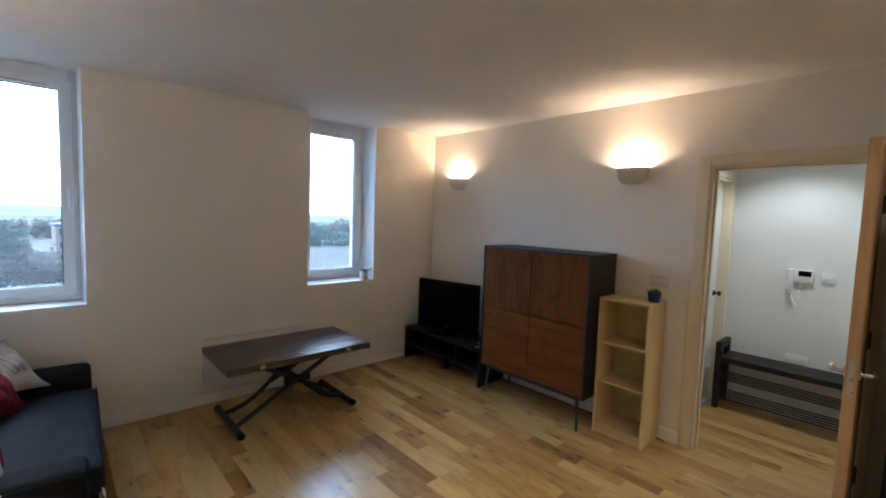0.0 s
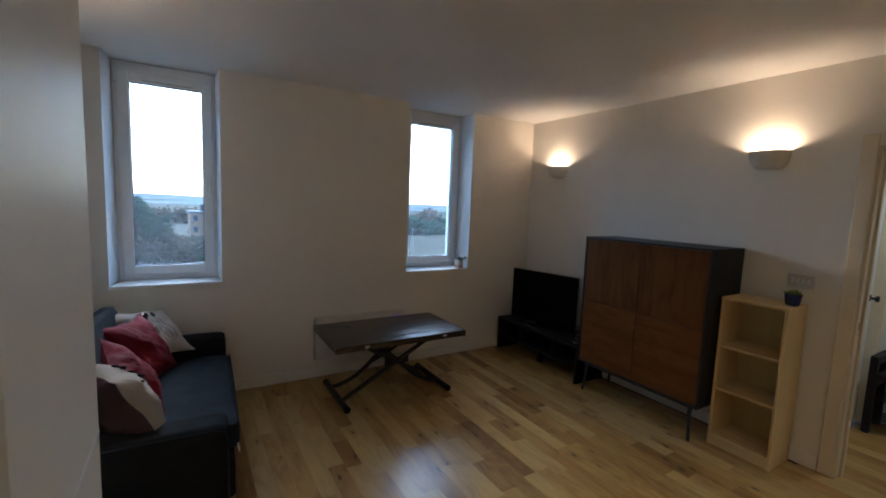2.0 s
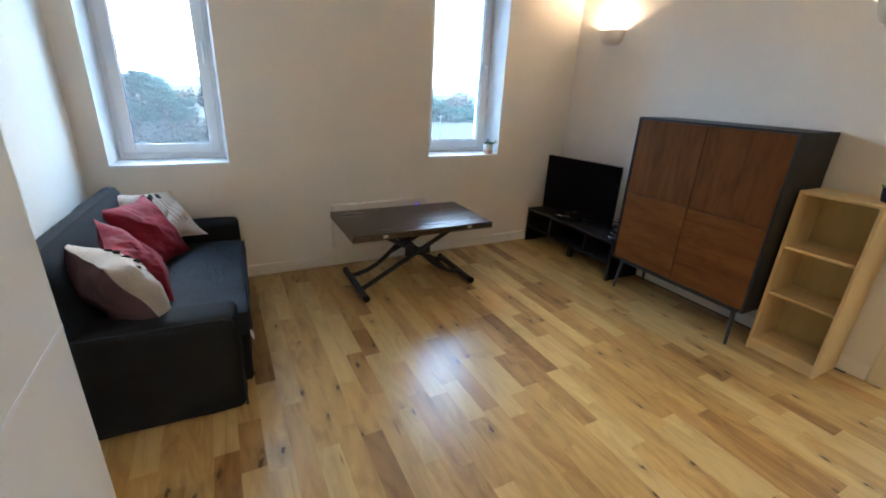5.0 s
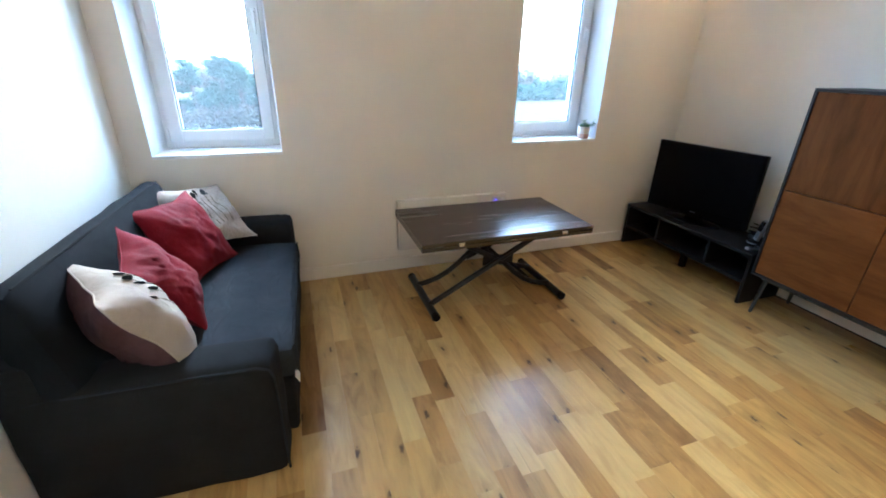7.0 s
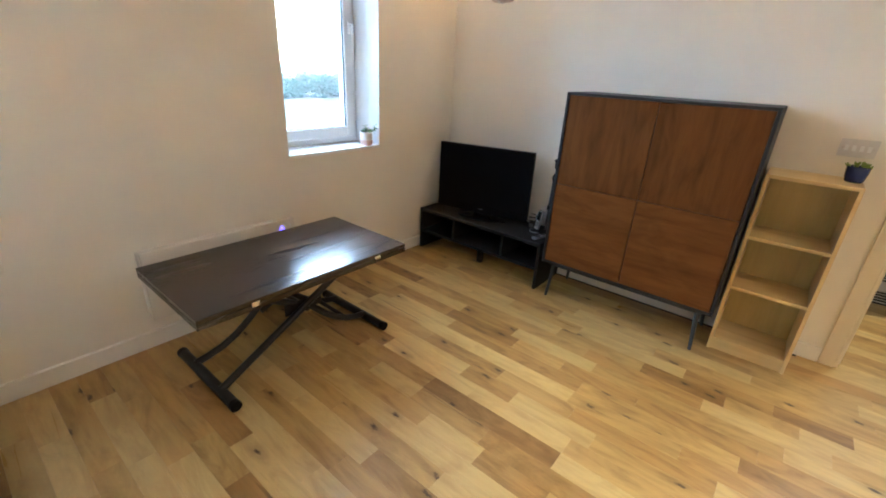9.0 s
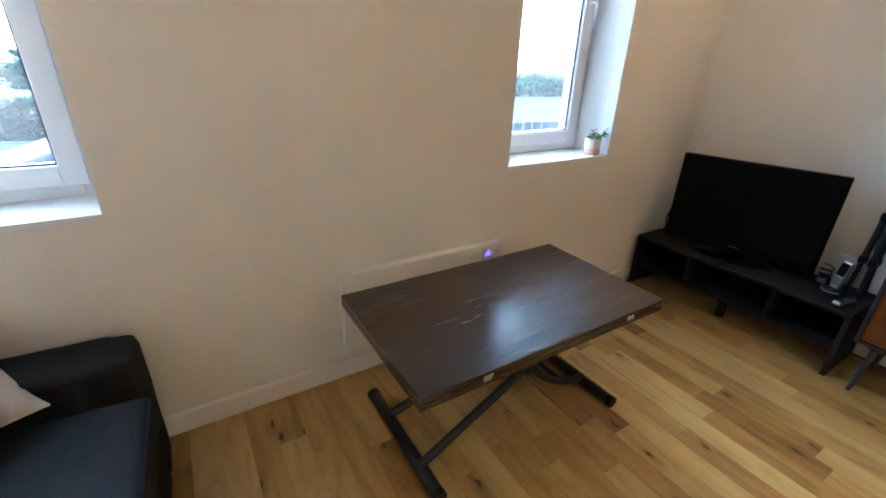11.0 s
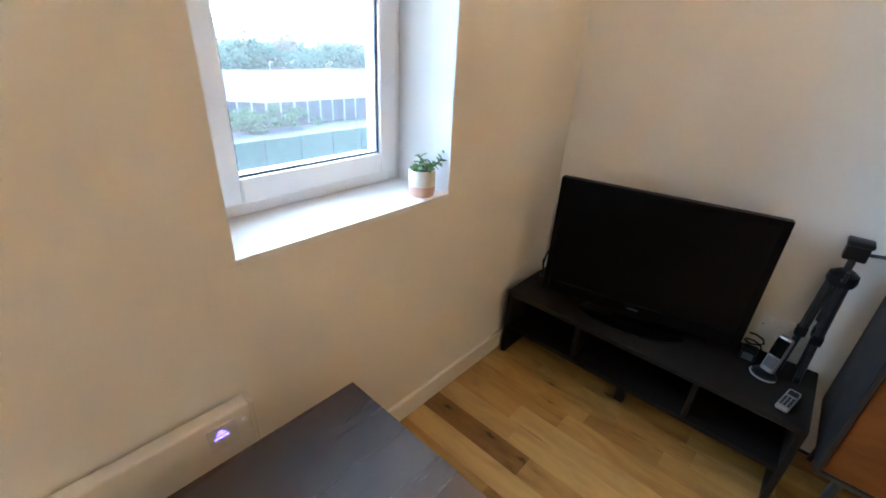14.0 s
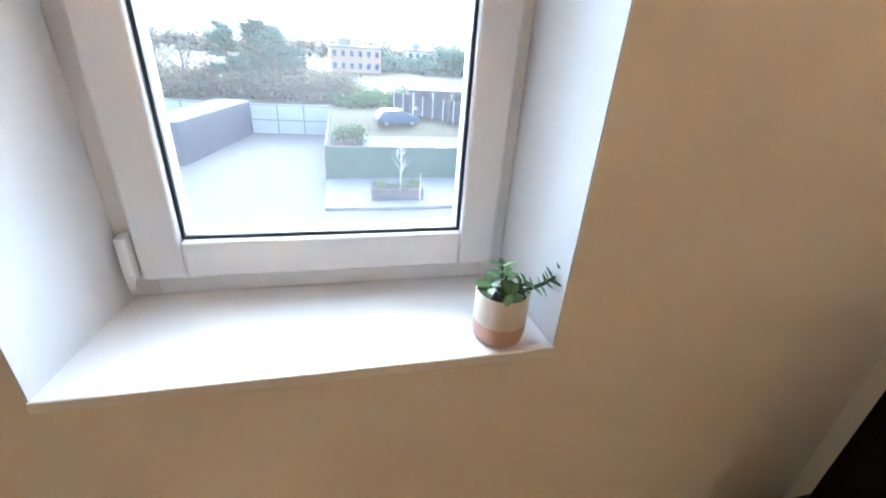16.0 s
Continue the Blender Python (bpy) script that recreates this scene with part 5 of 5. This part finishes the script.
fence("timber_fence", (20, 41), (46, 38.5), 2.0, 1.3, OM["timber"], OM["post"], "dark timber fence with pale concrete posts", "plot fences", OM["timber"], GZ)


def shed():
    d = thing("shed", (9.5, 50.0, GZ), "low dark shed with a flat pale roof", "shed")
    part("wall", boxes((0, 9, 0, 4, 0, 2.4)), OM["timber"], d)
    part("roof", boxes((-0.3, 9.3, -0.3, 4.3, 2.4, 2.65)), OM["container_roof"], d)
    for k in range(5):
        part("post", boxes((0.2 + 2.1 * k, 0.4 + 2.1 * k, -0.12, -0.001, 0, 2.38)), OM["post"], d)
    return d


shed()


CORE = [(1, 0, 0.2), (0.3, 0.95, 0), (-0.8, 0.6, 0.2), (-0.8, -0.6, 0), (0.3, -0.95, 0.2), (0, 0, 1), (0, 0, -1)]
CORE_FACES = [(k, (k + 1) % 5, 5) for k in range(5)] + [((k + 1) % 5, k, 6) for k in range(5)]


def blob_clump(bm, c, size, rng, n=10, flat=0.7):
    """A clump of small crossed leaf facets, uneven and full of gaps."""
    core = [Vector(c) + Vector((x, y, z * flat)).normalized() * size * rng.uniform(0.28, 0.52) for x, y, z in CORE]
    core = [bm.verts.new(p) for p in core]
    for a, b, e in CORE_FACES:
        bm.faces.new((core[a], core[b], core[e]))
    for _ in range(n):
        p = Vector(c) + Vector((rng.gauss(0, 0.42), rng.gauss(0, 0.42), rng.gauss(0, 0.42 * flat))) * size
        a = Vector((rng.uniform(-1, 1), rng.uniform(-1, 1), rng.uniform(-0.5, 0.5))).normalized()
        b = a.orthogonal().normalized()
        b = Matrix.Rotation(rng.uniform(0, 6.28), 3, a) @ b
        s = size * rng.uniform(0.07, 0.17)
        q = [bm.verts.new(p + a * s), bm.verts.new(p + b * s * 0.8), bm.verts.new(p - a * s), bm.verts.new(p - b * s * 0.8)]
        bm.faces.new((q[0], q[1], q[2]))
        bm.faces.new((q[0], q[2], q[3]))


def pine_tree(at, height, seed, label):
    d = thing("pine_tree", at, label, "tree", "dark pines")
    rng = random.Random(seed)
    lean = Vector((rng.uniform(-0.04, 0.04), 0, 1)) * height
    part("trunk", tube([(0, 0, -0.2), lean * 0.4, lean * 0.75, lean], [0.035 * height, 0.026 * height, 0.016 * height, 0.004 * height], 9), OM["bark"], d, "tapered bare trunk", True)
    bm = bmesh.new()
    for k in range(40):
        s = 0.14 + 0.84 * rng.random()
        a = rng.uniform(0, 6.28)
        reach = height * (0.08 + 0.27 * (1 - abs(s - 0.42) * 1.35)) * rng.uniform(0.6, 1.15)
        p0 = lean * s
        p1 = p0 + Vector((math.cos(a) * reach, math.sin(a) * reach, height * 0.05 * rng.uniform(0, 1.6)))
        part("limb", tube([p0, p0.lerp(p1, 0.5) + Vector((0, 0, -0.01 * height)), p1], [0.007 * height, 0.005 * height, 0.002 * height], 5), OM["bark"], d)
        for j in range(5):
            blob_clump(bm, p0.lerp(p1, 0.35 + 0.17 * j), height * 0.10 * rng.uniform(0.7, 1.2), rng, 60, 0.6)
    for j in range(7):
        blob_clump(bm, lean * (0.80 + 0.03 * j), height * 0.07, rng, 50)
    part("crown", bm, OM["pine"], d, "dark green needle crown with gaps")
    return d


for px, py, h, sd, lb in ((-11.2, 66, 8.4, 1, "broad dark pine behind the white hoarding"), (-8.2, 68, 9.3, 2, "tall dark pine with an uneven crown"), (-5.6, 66, 8.0, 3, "dark pine with a rounded crown"), (-3.2, 67, 6.2, 4, "smaller dark pine in the scrub"), (-7.0, 74, 8.9, 6, "dark pine behind the others")):
    pine_tree((px, py, land(py)), h * 0.93, sd, lb)


def bare_tree(name, at, height, seed, label, spread=0.5, mat="birch_bark"):
    d = thing(name, at, label, "tree")
    rng = random.Random(seed)
    part("trunk", tube([(0, 0, -0.02), (0.02 * height, 0, 0.5 * height), (0, 0.01 * height, height)], [0.022 * height, 0.014 * height, 0.003 * height], 7), OM[mat], d, "slim pale trunk", True)
    for k in range(22):
        s = rng.uniform(0.3, 0.95)
        a = rng.uniform(0, 6.28)
        r = height * spread * (1.05 - s) * rng.uniform(0.5, 1)
        p0 = Vector((0.02 * height * s, 0, s * height))
        p1 = p0 + Vector((math.cos(a) * r, math.sin(a) * r, r * rng.uniform(0.6, 1.3)))
        bm = tube([p0, p0.lerp(p1, 0.5) + Vector((0, 0, -0.02 * height)), p1], [0.007 * height, 0.005 * height, 0.002 * height], 5)
        for j in range(3):
            q0 = p0.lerp(p1, rng.uniform(0.3, 0.9))
            q1 = q0 + Vector((rng.uniform(-1, 1), rng.uniform(-1, 1), rng.uniform(0.3, 1.2))) * r * 0.45
            tube([q0, q1], [0.003 * height, 0.001 * height], 4, bm)
        part("branch", bm, OM[mat], d)
    return d


def planter():
    d = thing("planter", (4.85, 24.4, GZ + 0.16), "long dark planter box with low shrubs", "planter")
    part("box", boxes((-1.35, 1.35, -0.45, -0.38, 0, 0.6), (-1.35, 1.35, 0.38, 0.45, 0, 0.6), (-1.35, -1.28, -0.38, 0.38, 0, 0.6), (1.28, 1.35, -0.38, 0.38, 0, 0.6), bevel=0.01), OM["timber"], d)
    part("soil", boxes((-1.28, 1.28, -0.38, 0.38, 0.02, 0.5)), M["soil"], d)
    rng = random.Random(21)
    for x, s in ((-0.9, 0.42), (-0.4, 0.26), (0.1, 0.28), (0.55, 0.34), (0.95, 0.5)):
        bm = bmesh.new()
        blob_clump(bm, (x, 0, 0.5 + s * 0.45), s, rng, 260, 0.8)
        part("shrub", bm, OM["bush"], d, "low green shrub")
    return d


planter()
bare_tree("birch_tree", (5.0, 24.4, GZ + 0.66), 2.7, 31, "slim bare birch growing in the planter", 0.35)
bare_tree("birch_tree", (5.9, 23.5, GZ + 0.16), 1.6, 32, "small bare sapling by the planter", 0.35)
for k, (x, y, h) in enumerate(((-23, 66, 8.5), (-19, 63, 7.5), (-15.5, 62, 7.0), (-27, 70, 9.0), (-21, 70, 8.0), (-2.2, 66, 5.0), (12.5, 45, 4.0))):
    bare_tree("bare_tree", (x, y, land(y)), h, 40 + k, "leafless winter tree in the scrub", 0.6, "bark")


def stuff(name, label, category, mat, spots, seed, n=80):
    bm = bmesh.new()
    rng = random.Random(seed)
    for c, s in spots:
        blob_clump(bm, c, s, rng, n, 0.7)
    return solo(name, bm, mat, label, category, "stuff")


rng = random.Random(77)
stuff("scrub", "tangled winter scrub behind the hoarding", "scrub", OM["scrub"], [((rng.uniform(-34, 4), rng.uniform(60, 70), land(65) + rng.uniform(0.3, 2.6)), rng.uniform(1.0, 2.2)) for _ in range(240)], 78)
stuff("hedge", "green bushes along the plot", "bush", OM["bush"], [((rng.uniform(1, 20), rng.uniform(56, 66), land(61) + rng.uniform(0.2, 1.2)), rng.uniform(0.7, 1.6)) for _ in range(110)] + [((2.6 + rng.uniform(-1, 1), 37 + rng.uniform(-1, 1), GZ + rng.uniform(0.3, 1.2)), 0.8) for _ in range(14)] + [((rng.uniform(13, 24), rng.uniform(38, 40.0), GZ + rng.uniform(0.2, 1.6)), 0.9) for _ in range(40)], 79)
stuff("far_trees", "distant line of dark trees beyond the field", "trees", OM["pine"], [((x + rng.uniform(-4, 4), 145 + rng.uniform(-14, 14) - abs(x) * 0.05, land(145) + rng.uniform(0.5, 6.5) * (0.7 + 0.3 * math.sin(x * 0.21))), rng.uniform(2.2, 4.2)) for x in range(12, 170, 1) for _ in range(4)], 80, 45)
stuff("far_trees", "distant wood along the foot of the hills", "trees", OM["scrub"], [((x + rng.uniform(-8, 8), 260 + rng.uniform(-25, 25), land(260) + rng.uniform(0.5, 6.0)), rng.uniform(4, 7)) for x in range(-160, 260, 3) for _ in range(3)], 81, 30)


def plastic_sheets(at, seed, label):
    rg = random.Random(seed)
    bm = bmesh.new()
    bmesh.ops.create_icosphere(bm, subdivisions=3, radius=1)
    for v in bm.verts:
        k = 1 + 0.5 * noise.noise(v.co * 1.8 + Vector((seed, 0, 0)))
        v.co = Vector((v.co.x * 1.3 * k, v.co.y * 0.7 * k, max(0.0, v.co.z * 0.55 * k)))
    ob = solo("plastic_sheeting", bm, OM["tarp"], label, "sheeting")
    ob.location = at
    return ob


plastic_sheets((6.6, 33.8, GZ + 0.06), 3, "crumpled white plastic sheeting on gravel")
plastic_sheets((9.6, 33.6, GZ + 0.06), 8, "crumpled white plastic sheeting on gravel")
plastic_sheets((10.9, 33.2, GZ + 0.06), 12, "crumpled white plastic sheeting on gravel")


def car(at, rz):
    d = thing("parked_car", at, "blue hatchback parked on the plot", "car", rz=rz)
    bm = bmesh.new()
    prof = [(-2.0, 0.30), (-2.05, 0.72), (-1.85, 0.95), (-1.45, 1.40), (0.45, 1.45), (1.15, 0.98), (1.95, 0.82), (2.05, 0.55), (2.0, 0.30)]
    rows = [[bm.verts.new((x, y * (0.80 if z > 1.0 else 0.86), z)) for x, z in prof] for y in (-1, 1)]
    n = len(prof)
    for k in range(n):
        bm.faces.new((rows[0][k], rows[0][(k + 1) % n], rows[1][(k + 1) % n], rows[1][k]))
    bm.faces.new(rows[0])
    bm.faces.new(rows[1][::-1])
    bmesh.ops.bevel(bm, geom=list(bm.edges), offset=0.06, segments=2, affect="EDGES")
    part("body", bm, OM["car"], d, smooth=True)
    part("window", boxes((-1.2, 0.4, -0.855, -0.80, 1.02, 1.34), bevel=0.02), OM["far_glass"], d)
    part("window", boxes((-1.2, 0.4, 0.80, 0.855, 1.02, 1.34), bevel=0.02), OM["far_glass"], d)
    for x in (-1.25, 1.25):
        for y in (-0.78, 0.78):
            w = part("wheel", tube([(x, y - 0.1, 0.31), (x, y + 0.1, 0.31)], 0.31, 18), OM["tyre"], d, smooth=True)
            part("rim", tube([(x, y - 0.108, 0.31), (x, y + 0.108, 0.31)], 0.19, 14), M["silver"], w)
    return d


car((7.4, 44.6, GZ), 8)


def apartment(at, W, D, storeys, bays, mat, label, rz=0):
    d = thing("apartment_building", at, label, "building", "far buildings", rz)
    H = 2.9 * storeys
    part("wall", boxes((0, W, 0, D, 0, H)), mat, d)
    part("roof", boxes((-0.4, W + 0.4, -0.4, D + 0.4, H, H + 0.5), (W * 0.2, W * 0.42, D * 0.3, D * 0.7, H + 0.5, H + 2.2)), OM["roof"], d)
    bw = W / bays
    for s in range(storeys):
        for b in range(bays):
            x0, z0 = b * bw + bw * 0.25, s * 2.9 + 0.9
            w = part("window", boxes((x0, x0 + bw * 0.5, -0.08, -0.004, z0, z0 + 1.5)), OM["hoarding"], d)
            part("pane", boxes((x0 + 0.08, x0 + bw * 0.5 - 0.08, -0.10, -0.082, z0 + 0.08, z0 + 1.42)), OM["far_glass"], w)
    return d


apartment((0.5, 125, land(125)), 13, 9, 2, 6, OM["brick"], "orange brick apartment block among trees", 4)
apartment((24, 150, land(150)), 9, 8, 2, 4, OM["far_wall"], "pale rendered building beyond the trees", -6)
apartment((205, 365, land(365)), 9, 9, 4, 4, OM["brick"], "brick block on the skyline", 10)


def street_lamp(at, h):
    d = thing("street_lamp", at, "pale steel lamp post on the open ground", "street lamp")
    part("pole", tube([(0, 0, 0), (0, 0, h)], [0.09, 0.05], 8), OM["post"], d, smooth=True)
    part("lamp_head", boxes((-0.12, 0.12, -0.7, 0.05, h, h + 0.12), bevel=0.03), OM["post"], d)
    return d


street_lamp((33.5, 66, land(66)), 4.2)


def hills():
    bm = bmesh.new()
    for dist, height, off in ((900, 12, 0.0), (1500, 26, 4.0)):
        prev = None
        for k in range(-60, 61):
            x = k * dist / 45
            h = height * (0.55 + 0.45 * noise.noise(Vector((k * 0.11 + off, off, 0))))
            a, b = bm.verts.new((x, dist, land(dist) - 1)), bm.verts.new((x, dist + height * 4, land(dist) + h))
            if prev:
                bm.faces.new((prev[0], a, b, prev[1]))
            prev = (a, b)
    return solo("backdrop", bm, OM["hill"], "low hazy hills along the horizon", "backdrop", "structure")


hills()


# ---- floor boards, last ----
def plank_mesh(width, length, cache={}):
    """A board with chamfered upper edges; its origin is its corner, top at z 0."""
    key = (round(width, 3), round(length, 3))
    if key not in cache:
        c, t, g = 0.0004, 0.013, 0.0001
        w, l = width - g, length - g
        ring = [(g, g), (w, g), (w, l), (g, l)]
        inner = [(g + c, g + c), (w - c, g + c), (w - c, l - c), (g + c, l - c)]
        verts = [(x, y, -t) for x, y in ring] + [(x, y, -c * 0.7) for x, y in ring] + [(x, y, 0) for x, y in inner]
        faces = [(8, 9, 10, 11)] + [(a, (a + 1) % 4, 4 + (a + 1) % 4, 4 + a) for a in range(4)] + [(4 + a, 4 + (a + 1) % 4, 8 + (a + 1) % 4, 8 + a) for a in range(4)]
        me = bpy.data.meshes.new("plank")
        me.from_pydata(verts, [], faces)
        me.materials.append(PLANK[1])
        cache[key] = me
    return cache[key]


def rows_of(y_start, y_end, rg, anchor=None):
    """Cuts of one row of boards, of random length; with an anchor (y0, y1) a board lies there."""
    cuts, y = [], y_start
    lens = (0.30, 0.40, 0.50, 0.50, 0.60, 0.70, 0.85)
    stops = list(anchor) + [y_end] if anchor else [y_end]
    for stop in stops:
        while y < stop - 0.005:
            n = rg.choice(lens)
            if y + n > stop - 0.16:
                n = stop - y if stop - y < 1.0 else 0.5
            cuts.append((y, round(n, 3)))
            y += n
    return cuts


PW = 0.1005
rg = random.Random(14)
PALE = {(0.57, 1.71, 2.21), (1.073, 1.43, 1.95)}
count, rest = 0, bmesh.new()
x = 0.57 - PW * 15
while x < HALL_X + 0.05:
    w = PW
    x_mid = x + w / 2
    if x_mid > LEFT:
        anchor = next(((a, b) for px, a, b in PALE if abs(px - x) < 0.02), None)
        in_room = x_mid < RIGHT
        y_lo, y_hi = (BACK, WIN) if in_room else (HALL_Y0, HALL_Y1)
        for y, n in rows_of(y_lo - rg.uniform(0, 0.5), y_hi + 0.02, rg, anchor):
            tone = rg.choices((0, 1, 2, 3), (36, 41, 18, 5))[0]
            if anchor and abs(y - anchor[0]) < 0.02:
                tone = 0
            if in_room and y > 0.55 and x_mid > -0.12 and count < 300:
                ob = new("plank", plank_mesh(w, n))
                ob.parent = floor
                ob.location = (x, y, 0)
                ob.material_slots[0].link = "OBJECT"
                ob.material_slots[0].material = PLANK[tone]
                count += 1
            else:
                me = plank_mesh(w, n)
                vs = [rest.verts.new(v.co + Vector((x, y, 0))) for v in me.vertices]
                for p in me.polygons:
                    f = rest.faces.new([vs[i] for i in p.vertices])
                    f.material_index = tone
    x += PW
me = bpy.data.meshes.new("planks")
rest.to_mesh(me)
rest.free()
for m in PLANK:
    me.materials.append(m)
ob = new("planks", me)
ob.parent = floor
tagged(ob, "rustic oak boards", kind="stuff")
